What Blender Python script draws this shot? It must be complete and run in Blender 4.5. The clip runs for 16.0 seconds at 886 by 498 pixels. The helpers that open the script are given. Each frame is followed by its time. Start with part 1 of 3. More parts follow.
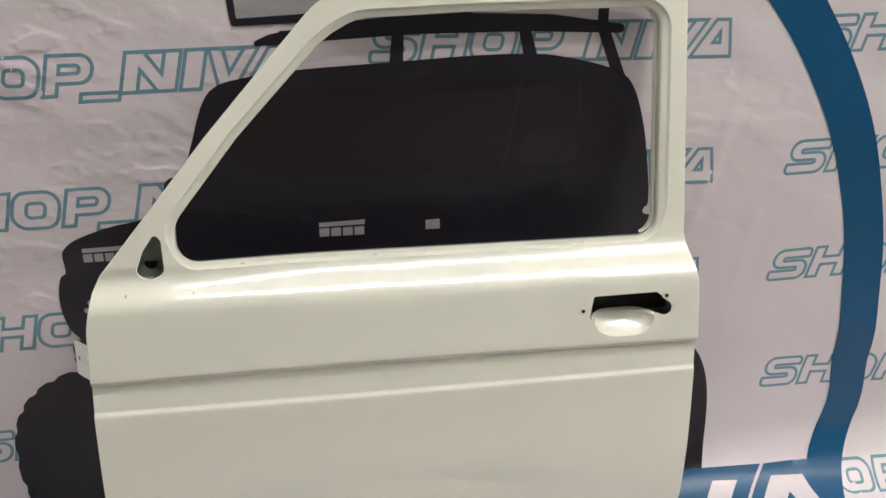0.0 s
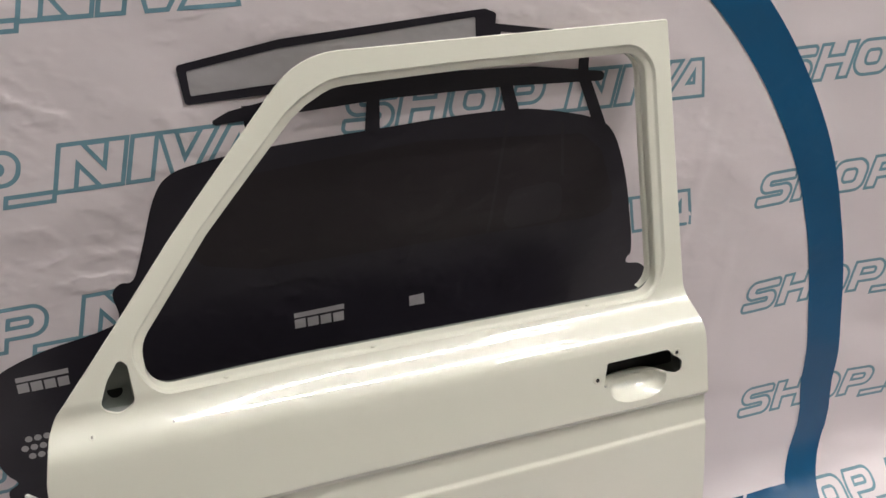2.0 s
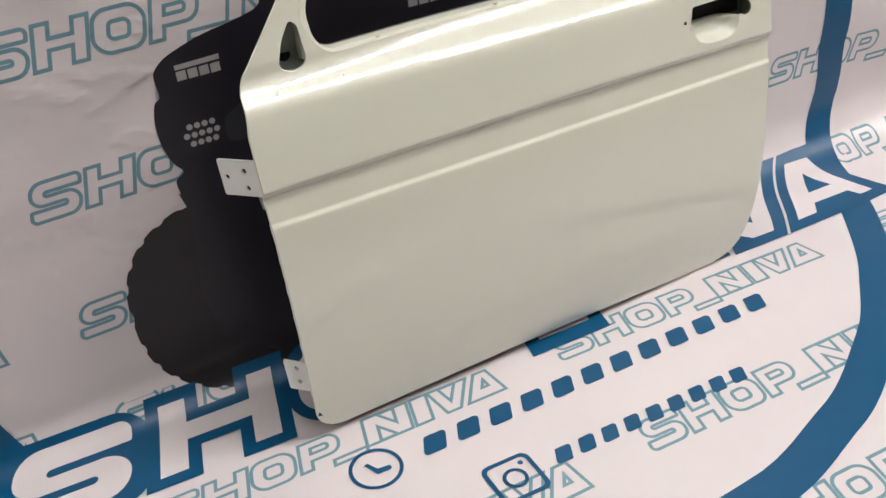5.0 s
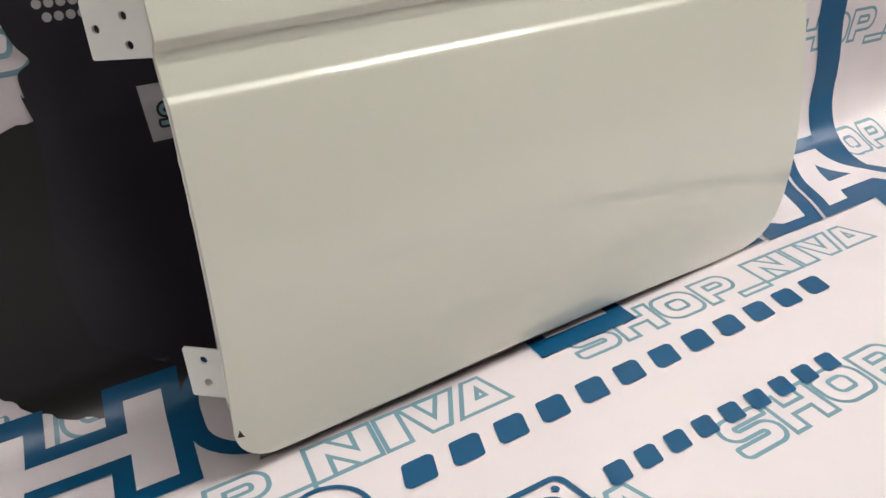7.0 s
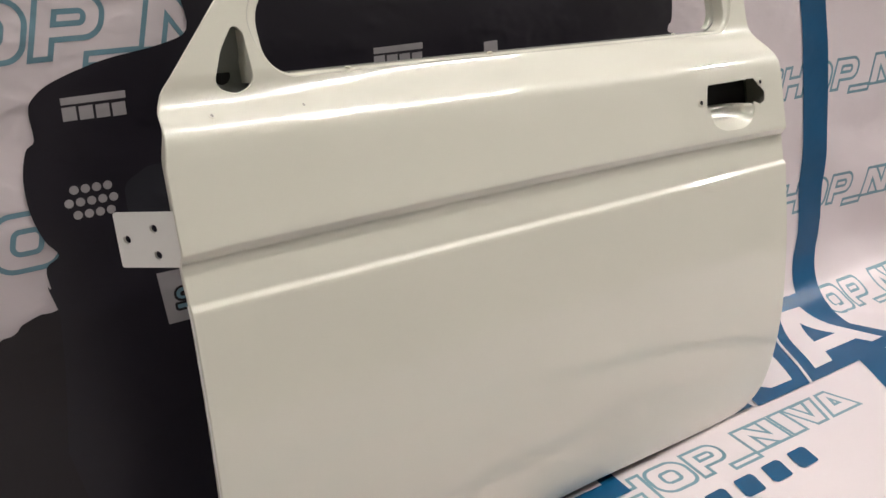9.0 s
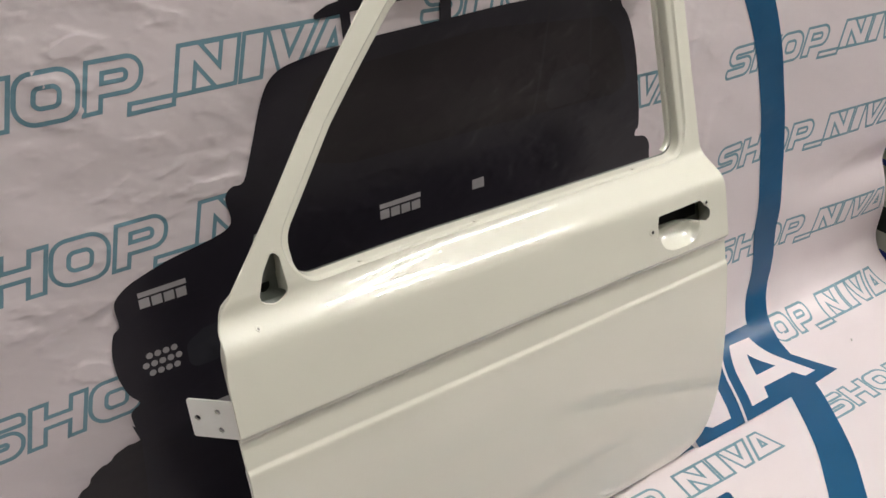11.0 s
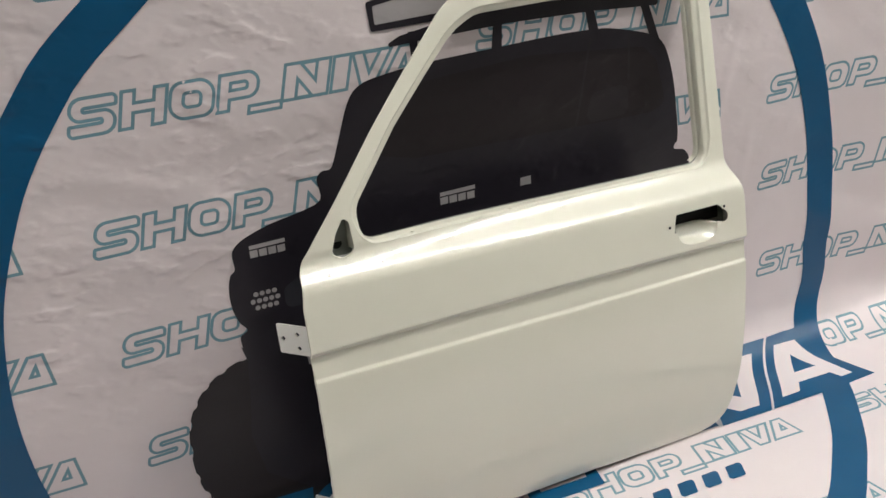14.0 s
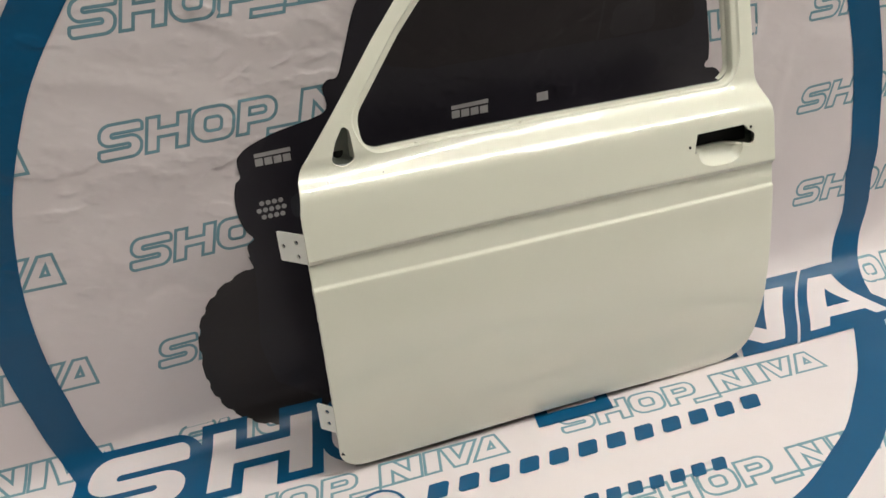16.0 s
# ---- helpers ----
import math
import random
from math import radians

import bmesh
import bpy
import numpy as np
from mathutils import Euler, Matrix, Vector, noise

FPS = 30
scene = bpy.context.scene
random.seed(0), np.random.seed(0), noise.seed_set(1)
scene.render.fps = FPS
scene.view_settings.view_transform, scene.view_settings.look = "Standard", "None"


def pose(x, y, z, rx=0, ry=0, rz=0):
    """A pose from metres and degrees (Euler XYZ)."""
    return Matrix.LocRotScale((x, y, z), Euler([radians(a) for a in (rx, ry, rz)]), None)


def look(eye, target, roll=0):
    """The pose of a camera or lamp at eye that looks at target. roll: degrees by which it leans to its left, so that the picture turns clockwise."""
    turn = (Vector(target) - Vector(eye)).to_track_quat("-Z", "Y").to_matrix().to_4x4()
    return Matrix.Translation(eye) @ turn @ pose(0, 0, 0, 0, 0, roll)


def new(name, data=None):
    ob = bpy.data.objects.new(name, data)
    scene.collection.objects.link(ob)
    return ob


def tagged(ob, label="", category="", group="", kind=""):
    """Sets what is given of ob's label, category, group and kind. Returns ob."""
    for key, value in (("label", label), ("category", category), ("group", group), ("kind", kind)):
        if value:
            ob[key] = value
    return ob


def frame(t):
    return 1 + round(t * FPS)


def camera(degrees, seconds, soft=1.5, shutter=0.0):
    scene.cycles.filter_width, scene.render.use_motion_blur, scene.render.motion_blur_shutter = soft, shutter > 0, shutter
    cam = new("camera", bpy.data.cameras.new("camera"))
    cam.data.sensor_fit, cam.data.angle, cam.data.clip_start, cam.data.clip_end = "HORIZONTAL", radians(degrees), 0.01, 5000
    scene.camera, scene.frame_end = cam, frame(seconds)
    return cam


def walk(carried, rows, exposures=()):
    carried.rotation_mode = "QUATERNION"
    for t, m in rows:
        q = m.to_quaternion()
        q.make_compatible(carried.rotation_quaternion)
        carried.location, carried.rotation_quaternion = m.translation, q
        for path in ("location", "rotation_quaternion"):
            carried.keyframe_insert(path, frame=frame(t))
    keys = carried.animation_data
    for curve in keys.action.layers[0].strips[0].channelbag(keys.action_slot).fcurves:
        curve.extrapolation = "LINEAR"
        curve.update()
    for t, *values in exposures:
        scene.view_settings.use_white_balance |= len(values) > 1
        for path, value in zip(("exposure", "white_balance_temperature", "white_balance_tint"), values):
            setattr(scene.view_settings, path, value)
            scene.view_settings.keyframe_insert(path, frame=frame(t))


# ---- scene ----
cam = camera(54.7, 16.0)
PATH = [
    (0, (-0.232, 0.374, 1.266), (0.052, 2.195, 0.489), 0.2),
    (0.5, (-0.331, 0.385, 1.257), (0.024, 2.176, 0.44), -0.0),
    (1, (-0.377, 0.465, 1.261), (0.033, 2.219, 0.393), -0.9),
    (1.5, (-0.393, 0.572, 1.283), (0.1, 2.314, 0.433), -2.1),
    (2, (-0.432, 0.606, 1.323), (0.199, 2.344, 0.561), -1.2),
    (2.5, (-0.56, 0.592, 1.339), (0.194, 2.3, 0.622), -2.0),
    (3, (-0.689, 0.555, 1.321), (0.136, 2.203, 0.545), -3.0),
    (3.5, (-0.76, 0.496, 1.29), (0.056, 2.11, 0.437), -3.5),
    (4, (-0.851, 0.391, 1.25), (-0.11, 1.987, 0.299), -4.9),
    (4.5, (-0.886, 0.384, 1.214), (-0.186, 1.923, 0.145), -5.4),
    (4.7, (-0.881, 0.422, 1.195), (-0.185, 1.933, 0.085), -5.5),
    (6.8, (-0.856, 0.819, 0.692), (0.142, 2.304, -0.201), -3.0),
    (7, (-0.864, 0.818, 0.661), (0.155, 2.324, -0.171), -3.3),
    (7.5, (-0.9, 0.798, 0.633), (0.155, 2.347, -0.064), -3.3),
    (8, (-0.903, 0.793, 0.664), (0.172, 2.36, 0.041), -3.0),
    (8.5, (-0.888, 0.802, 0.714), (0.204, 2.367, 0.115), -2.6),
    (9, (-0.881, 0.817, 0.78), (0.218, 2.374, 0.173), -2.0),
    (11.3, (-0.927, 0.672, 1.315), (0.089, 2.148, 0.428), -2.6),
    (11.5, (-0.93, 0.654, 1.342), (0.093, 2.13, 0.462), -3.0),
    (12, (-0.927, 0.62, 1.403), (0.141, 2.117, 0.617), -3.8),
    (12.5, (-0.929, 0.573, 1.419), (0.134, 2.114, 0.713), -4.7),
    (13, (-0.933, 0.473, 1.405), (0.011, 2.083, 0.687), -4.2),
    (13.5, (-0.919, 0.347, 1.368), (-0.123, 2.018, 0.611), -3.7),
    (14, (-0.93, 0.269, 1.334), (-0.208, 1.949, 0.524), -3.6),
    (14.5, (-0.991, 0.21, 1.314), (-0.256, 1.864, 0.463), -3.6),
    (15, (-1.055, 0.153, 1.298), (-0.314, 1.785, 0.412), -3.9),
    (15.5, (-1.012, 0.152, 1.286), (-0.342, 1.806, 0.382), -4.8),
    (16, (-0.81, 0.223, 1.267), (-0.268, 1.91, 0.34), -4.3),
]
# the camera's own exposure and white balance drift a little
EXPOSURES = [(0.0, -0.03, 6500, 10), (2.5, -0.12, 6500, 12), (4.0, -0.13, 6500, 10), (4.7, -0.05, 6500, 10), (7.0, 0.08, 6500, 10), (8.0, 0.02, 6550, 11), (9.2, -0.03, 6650, 14),
             (11.5, -0.06, 6550, 11), (13.0, -0.06, 6400, 10), (14.2, -0.04, 6600, 9), (16.0, -0.02, 6760, 6)]
walk(cam, [(t, look(eye, target, roll)) for t, eye, target, roll in PATH], EXPOSURES)

# ---- world and light ----
world = bpy.data.worlds.new("world")
scene.world = world
world.use_nodes = True
world.node_tree.nodes["Background"].inputs[0].default_value = (0.5, 0.5, 0.52, 1)
world.node_tree.nodes["Background"].inputs[1].default_value = 0.05
LAMP = 48.5


# ---- materials ----
def nodes_of(name):
    m = bpy.data.materials.new(name)
    m.use_nodes = True
    nt = m.node_tree
    return m, nt, nt.nodes["Principled BSDF"]


def tex(nt, kind, scale, detail=4.0, **more):
    n = nt.nodes.new("ShaderNodeTex" + kind)
    n.inputs["Scale"].default_value = scale
    if kind == "Noise":
        n.inputs["Detail"].default_value = detail
    co = nt.nodes.new("ShaderNodeTexCoord")
    mp = nt.nodes.new("ShaderNodeMapping")
    mp.inputs["Scale"].default_value = more.get("stretch", (1, 1, 1))
    mp.inputs["Rotation"].default_value = more.get("turn", (0, 0, 0))
    nt.links.new(co.outputs["Object"], mp.inputs["Vector"])
    nt.links.new(mp.outputs["Vector"], n.inputs["Vector"])
    return n


def ramp(nt, src, lo, hi, a, b):
    r = nt.nodes.new("ShaderNodeMapRange")
    r.inputs["From Min"].default_value, r.inputs["From Max"].default_value = lo, hi
    r.inputs["To Min"].default_value, r.inputs["To Max"].default_value = a, b
    nt.links.new(src, r.inputs["Value"])
    return r.outputs["Result"]


def mix(nt, fac, a, b):
    m = nt.nodes.new("ShaderNodeMix")
    m.data_type = "RGBA"
    nt.links.new(fac, m.inputs["Factor"])
    m.inputs["A"].default_value, m.inputs["B"].default_value = (*a, 1), (*b, 1)
    return m.outputs["Result"]


def bump(nt, bsdf, src, strength, distance):
    b = nt.nodes.new("ShaderNodeBump")
    b.inputs["Strength"].default_value, b.inputs["Distance"].default_value = strength, distance
    nt.links.new(src, b.inputs["Height"])
    nt.links.new(b.outputs["Normal"], bsdf.inputs["Normal"])
    return b


def surface(name, a, b, rough, scale=6.0, spread=0.05, fine=0.0, fine_scale=300.0, metal=0.0, coat=0.0):
    """A surface that varies between two colours in large stains, with a roughness that varies and a fine relief."""
    m, nt, p = nodes_of(name)
    n = tex(nt, "Noise", scale)
    nt.links.new(mix(nt, ramp(nt, n.outputs["Fac"], 0.3, 0.7, 0, 1), a, b), p.inputs["Base Color"])
    g = tex(nt, "Noise", scale * 7, 6)
    nt.links.new(ramp(nt, g.outputs["Fac"], 0.3, 0.7, rough - spread, rough + spread), p.inputs["Roughness"])
    p.inputs["Metallic"].default_value = metal
    p.inputs["Coat Weight"].default_value = coat
    p.inputs["Coat Roughness"].default_value = 0.06
    if fine:
        f = tex(nt, "Noise", fine_scale, 3)
        bump(nt, p, f.outputs["Fac"], fine, 0.001)
    return m


def vinyl(name, a, b, rough, crumple=0.115):
    """Printed banner cloth: a dull sheen, soft folds and short crumples."""
    m, nt, p = nodes_of(name)
    n = tex(nt, "Noise", 3.0, 2)
    nt.links.new(mix(nt, ramp(nt, n.outputs["Fac"], 0.1, 0.9, 0, 1), a, b), p.inputs["Base Color"])
    g = tex(nt, "Noise", 4.0, 0)
    nt.links.new(ramp(nt, g.outputs["Fac"], 0.0, 1.0, rough - 0.05, rough + 0.05), p.inputs["Roughness"])
    p.inputs["Specular IOR Level"].default_value = 0.42
    # soft folds, then short slanting crumples that gather where the cloth was handled
    c1 = tex(nt, "Noise", 5.0, 1.0, stretch=(1, 1, 1.6), turn=(0, 0.45, 0))
    b1 = bump(nt, p, c1.outputs["Fac"], 0.6, 0.012)
    c3 = tex(nt, "Noise", 9.0, 2.5, stretch=(1, 1, 1.8), turn=(0, 0.6, 0))
    fold = nt.nodes.new("ShaderNodeMath")
    fold.operation = "SUBTRACT"
    fold.inputs[1].default_value = 0.5
    nt.links.new(c3.outputs["Fac"], fold.inputs[0])
    ridge = nt.nodes.new("ShaderNodeMath")
    ridge.operation = "MULTIPLY"
    nt.links.new(fold.outputs[0], ridge.inputs[0])
    nt.links.new(fold.outputs[0], ridge.inputs[1])
    soft = nt.nodes.new("ShaderNodeMath")
    soft.operation = "SMOOTH_MIN"
    soft.inputs[1].default_value, soft.inputs[2].default_value = 0.022, 0.012
    nt.links.new(ridge.outputs[0], soft.inputs[0])
    where = tex(nt, "Noise", 2.6, 2)
    b3 = bump(nt, p, soft.outputs[0], 0.6, crumple)
    # the cloth hangs smooth higher up
    co, axes = nt.nodes.new("ShaderNodeTexCoord"), nt.nodes.new("ShaderNodeSeparateXYZ")
    nt.links.new(co.outputs["Object"], axes.inputs["Vector"])
    amount = nt.nodes.new("ShaderNodeMath")
    amount.operation = "MULTIPLY"
    nt.links.new(ramp(nt, where.outputs["Fac"], 0.34, 0.54, 0.4, 1.0), amount.inputs[0])
    nt.links.new(ramp(nt, axes.outputs["Z"], 1.3, 1.0, 0.18, 0.95), amount.inputs[1])
    calm = nt.nodes.new("ShaderNodeMath")
    calm.operation = "MULTIPLY"
    nt.links.new(amount.outputs[0], calm.inputs[0])
    nt.links.new(ramp(nt, axes.outputs["X"], 0.2, 0.6, 1.0, 0.3), calm.inputs[1])
    low = nt.nodes.new("ShaderNodeMath")
    low.operation = "MULTIPLY"
    nt.links.new(calm.outputs[0], low.inputs[0])
    nt.links.new(ramp(nt, axes.outputs["Z"], 0.22, 0.62, 0.12, 1.0), low.inputs[1])
    nt.links.new(low.outputs[0], b3.inputs["Strength"])
    nt.links.new(b1.outputs["Normal"], b3.inputs["Normal"])
    return m


BANNER = vinyl("banner_white", (0.685, 0.61, 0.615), (0.725, 0.652, 0.655), 0.35)
BLUE = vinyl("print_blue", (0.001, 0.070, 0.165), (0.002, 0.078, 0.18), 0.35)
TEAL = vinyl("print_teal", (0.145, 0.272, 0.325), (0.175, 0.308, 0.362), 0.35)
DARK = vinyl("print_black", (0.0152, 0.0128, 0.0182), (0.0172, 0.0147, 0.0205), 0.35, 0.05)
DARK2 = vinyl("print_charcoal", (0.0128, 0.0094, 0.0110), (0.0142, 0.0106, 0.0124), 0.35, 0.06)
for ink in (DARK, DARK2):
    ink.node_tree.nodes["Principled BSDF"].inputs["Specular IOR Level"].default_value = 0.42
SEAT = vinyl("print_soft_black", (0.0178, 0.0146, 0.0176), (0.0196, 0.0162, 0.0194), 0.35, 0.05)
CHAR = vinyl("print_dark_grey", (0.026, 0.026, 0.032), (0.030, 0.030, 0.036), 0.35)
GREY = vinyl("print_grey", (0.34, 0.32, 0.32), (0.38, 0.36, 0.36), 0.35)
LIGHT = vinyl("print_light", (0.685, 0.61, 0.615), (0.725, 0.652, 0.655), 0.35)
PAINT = surface("door_paint", (0.715, 0.70, 0.59), (0.73, 0.715, 0.603), 0.36, 2.5, 0.02, coat=1.0)
pnt = PAINT.node_tree
dents = tex(pnt, "Noise", 5.0, 3, stretch=(1, 1, 2.0))
peel = tex(pnt, "Noise", 75.0, 2, stretch=(0.6, 1, 1.6))
pnt.nodes["Principled BSDF"].inputs["Coat IOR"].default_value = 1.65
pnt.nodes["Principled BSDF"].inputs["Coat Roughness"].default_value = 0.045
wave = bump(pnt, pnt.nodes["Principled BSDF"], dents.outputs["Fac"], 0.35, 0.0014)
grain = bump(pnt, pnt.nodes["Principled BSDF"], peel.outputs["Fac"], 0.16, 0.0005)
pnt.links.new(wave.outputs["Normal"], grain.inputs["Normal"])
pnt.links.new(grain.outputs["Normal"], pnt.nodes["Principled BSDF"].inputs["Coat Normal"])
PRIMER = surface("primed_steel", (0.80, 0.79, 0.74), (0.83, 0.82, 0.77), 0.35, 20.0, 0.05, 0.05)
INSIDE = surface("door_inside", (0.23, 0.255, 0.22), (0.28, 0.30, 0.26), 0.4, 12.0, 0.06, 0.05)
# brown-grey of the shade in the gap under the door
EDGE_SHADE = surface("lower_edge_shade", (0.13, 0.11, 0.10), (0.19, 0.165, 0.15), 0.5, 30.0, 0.08, 0.1)
# darkened door paint for the shade in painted-over holes
DIMPLE_SHADE = surface("dimple_shade", (0.26, 0.25, 0.21), (0.32, 0.31, 0.26), 0.5)
# near-black colour that stands for the shade inside holes
HOLE_SHADE = surface("hole_shade", (0.008, 0.008, 0.008), (0.012, 0.012, 0.012), 0.7)
CEILING = surface("ceiling_paint", (0.64, 0.63, 0.61), (0.69, 0.68, 0.66), 0.8, 3.0, 0.05, 0.2, 180.0)
PLASTER = surface("wall_plaster", (0.20, 0.195, 0.19), (0.25, 0.245, 0.24), 0.8, 3.0, 0.05, 0.2, 180.0)
GREEN = surface("green_wall_paint", (0.012, 0.085, 0.065), (0.016, 0.10, 0.075), 0.55, 4.0, 0.06, 0.15, 150.0)
CONCRETE = surface("floor_concrete", (0.15, 0.14, 0.13), (0.20, 0.19, 0.175), 0.5, 5.0, 0.08, 0.2, 90.0)
CARD_BLUE = surface("carton_blue", (0.012, 0.022, 0.24), (0.016, 0.028, 0.28), 0.35, 8.0, 0.05)
CARD_WHITE = surface("carton_white", (0.62, 0.58, 0.50), (0.68, 0.64, 0.56), 0.45, 8.0, 0.05)
CARD_BROWN = surface("carton_brown", (0.20, 0.13, 0.075), (0.25, 0.165, 0.095), 0.7, 14.0, 0.06, 0.2, 120.0)
INK_BLACK = surface("ink_black", (0.012, 0.012, 0.012), (0.018, 0.018, 0.018), 0.4, 20.0)
INK_RED = surface("ink_red", (0.35, 0.05, 0.04), (0.40, 0.06, 0.05), 0.45, 20.0)
METAL_WHITE = surface("white_enamel", (0.74, 0.74, 0.72), (0.78, 0.78, 0.76), 0.35, 9.0)
def glowing(name, strength):
    m, nt, p = nodes_of(name)
    p.inputs["Base Color"].default_value = (0.9, 0.9, 0.88, 1)
    p.inputs["Emission Color"].default_value = (1.0, 0.98, 0.95, 1)
    p.inputs["Emission Strength"].default_value = strength
    return m


GLOW_TUBE = glowing("long_lamp_diffuser", LAMP * 6.5)
GLOW_FAR = glowing("bright_lamp_diffuser", LAMP * 7.6)


# ---- building helpers ----
def mesh_of(name, bm, material, smooth=False):
    me = bpy.data.meshes.new(name)
    bm.to_mesh(me)
    bm.free()
    me.materials.append(material)
    if smooth:
        me.shade_smooth()
    return me


def part(name, bm, material, parent, label="", smooth=False):
    ob = new(name, mesh_of(name, bm, material, smooth))
    ob.parent = parent
    if label:
        tagged(ob, label)
    return ob


def box(bm, x0, x1, y0, y1, z0, z1, bevel=0.0):
    r = bmesh.ops.create_cube(bm, size=1, matrix=Matrix.Translation(((x0 + x1) / 2, (y0 + y1) / 2, (z0 + z1) / 2)) @ Matrix.Diagonal((x1 - x0, y1 - y0, z1 - z0, 1)))
    if bevel:
        es = list({e for v in r["verts"] for e in v.link_edges})
        bmesh.ops.bevel(bm, geom=es, offset=bevel, segments=2, affect="EDGES", profile=0.6)
    return bm


def ease(a, b, x):
    t = min(1, max(0, (x - a) / (b - a)))
    return t * t * (3 - 2 * t)


def rounded(points, radii, steps=8):
    """A closed outline with its corners rounded. radii: one, or one a corner."""
    n = len(points)
    if not isinstance(radii, (list, tuple)):
        radii = [radii] * n
    out = []
    for i, r in enumerate(radii):
        p, a, b = Vector(points[i]), Vector(points[i - 1]), Vector(points[(i + 1) % n])
        da, db = (a - p), (b - p)
        la, lb = da.length, db.length
        da, db = da / la, db / lb
        half = math.acos(max(-1, min(1, da.dot(db)))) / 2
        if r <= 1e-6 or half > 1.55:
            out.append(p)
            continue
        cut = min(r / math.tan(half), la * 0.49, lb * 0.49)
        r2 = cut * math.tan(half)
        c = p + (da + db).normalized() * (r2 / math.sin(half))
        s, e = p + da * cut - c, p + db * cut - c
        turn = s.angle_signed(e)
        k = max(1, int(steps * abs(turn) / 1.6))
        for j in range(k + 1):
            q = s.copy()
            q.rotate(Matrix.Rotation(-turn * j / k, 2))
            out.append(c + q)
    return out


def resample(loop, step):
    out = []
    n = len(loop)
    for i in range(n):
        a, b = Vector(loop[i]), Vector(loop[(i + 1) % n])
        k = max(1, math.ceil((b - a).length / step))
        out += [a.lerp(b, j / k) for j in range(k)]
    return out


def clean(loop):
    out = []
    for p in loop:
        if not out or (Vector(p) - out[-1]).length > 1e-5:
            out.append(Vector(p))
    while len(out) > 1 and (out[0] - out[-1]).length < 1e-5:
        out.pop()
    return out


def offset_loop(loop, d):
    """The outline moved sideways by d (to its left for an anticlockwise one: inwards)."""
    n = len(loop)
    out = []
    for i in range(n):
        p = loop[i]
        a, b = (p - loop[i - 1]).normalized(), (loop[(i + 1) % n] - p).normalized()
        na, nb = Vector((-a.y, a.x)), Vector((-b.y, b.x))
        m = na + nb
        m = na if m.length < 1e-6 else m.normalized()
        out.append(p + m * (d / max(0.35, m.dot(na))))
    return out


def area2(loop):
    return sum(loop[i - 1].x * loop[i].y - loop[i].x * loop[i - 1].y for i in range(len(loop))) / 2


def sheet(outers, holes=(), step=0.02, levels_y=(), levels_x=()):
    """A flat bmesh in x, y: outlines with holes, filled and cut into a lattice."""
    bm = bmesh.new()
    for loop in [*outers, *holes]:
        vs = [bm.verts.new((p[0], p[1], 0)) for p in clean(loop)]
        for i in range(len(vs)):
            bm.edges.new((vs[i - 1], vs[i]))
    bmesh.ops.triangle_fill(bm, use_beauty=True, use_dissolve=False, edges=bm.edges[:], normal=(0, 0, 1))
    xs = [v.co.x for v in bm.verts]
    ys = [v.co.y for v in bm.verts]
    cuts = [((x, 0, 0), (1, 0, 0)) for x in levels_x] + [((0, y, 0), (0, 1, 0)) for y in levels_y]
    if step:
        cuts += [((k * step, 0, 0), (1, 0, 0)) for k in range(math.ceil(min(xs) / step), math.floor(max(xs) / step) + 1)]
        cuts += [((0, k * step, 0), (0, 1, 0)) for k in range(math.ceil(min(ys) / step), math.floor(max(ys) / step) + 1)]
    for co, no in cuts:
        bmesh.ops.bisect_plane(bm, geom=bm.verts[:] + bm.edges[:] + bm.faces[:], plane_co=co, plane_no=no, dist=1e-6)
    for f in bm.faces:
        f.normal_update()
        if f.normal.z < 0:
            f.normal_flip()
    return bm


# ---- the banner's shape: it hangs on the wall and runs out over the floor ----
FALL_Y = 1.897


def banner_flat(u, v):
    reach = 0.17 + 0.05 * max(-1.2, min(1.2, u))
    v = v - 0.03 * u * ease(0.2, -0.15, v)
    r = 0.66 * reach
    straight, a = reach - r, r * math.pi / 2
    s = (reach - v) / (reach * math.pi / 2)
    if s > 1:
        y, z, n = FALL_Y - reach - (s - 1) * reach * math.pi / 2, 0.0, (0, 1)
    else:
        s *= 2 * straight + a if s > 0 else reach * math.pi / 2
        t = min(1.0, max(0.0, (s - straight) / a)) * math.pi / 2
        y, z, n = FALL_Y - r + r * math.cos(t), r - r * math.sin(t), (-math.cos(t), math.sin(t))
        y, z = y - max(0.0, s - straight - a), z + max(0.0, straight - s)
    f = ease(0.05, 0.3, z)
    dy = -0.012 * (z - 0.6) - 0.045 * ease(0.85, 1.45, u) + 0.012 * math.exp(-((u - 0.7) / 0.35) ** 2) - 0.008 * ease(-0.3, -1.2, u)
    return u, y + dy * f, z, n


CREASES = (((1.045, -0.046), (1.43, -0.062), 0.0042), ((0.92, 0.02), (1.00, -0.05), 0.003), ((1.05, 0.36), (1.40, 0.47), 0.004), ((-0.80, 1.10), (-0.62, 0.86), 0.003), ((-0.98, 0.86), (-0.72, 0.80), 0.0025),
           ((0.48, 0.52), (0.60, 0.95), 0.004), ((0.62, 0.35), (0.66, 0.70), 0.003), ((0.80, -0.45), (1.30, -0.40), 0.0022), ((-0.9, -0.62), (-0.2, -0.70), 0.002))


def banner_point(u, v, lift=0.0):
    x, y, z, n = banner_flat(u, v)
    up = ease(0.1, 0.35, v)
    w = 0.006 * noise.noise((u * 2.6, v * 3.1, 0.0)) + 0.0022 * noise.noise((u * 6 + v * 4, v * 9, 4.0))
    w = w * (0.25 + 0.75 * up) + 0.0016 * (1 - up)
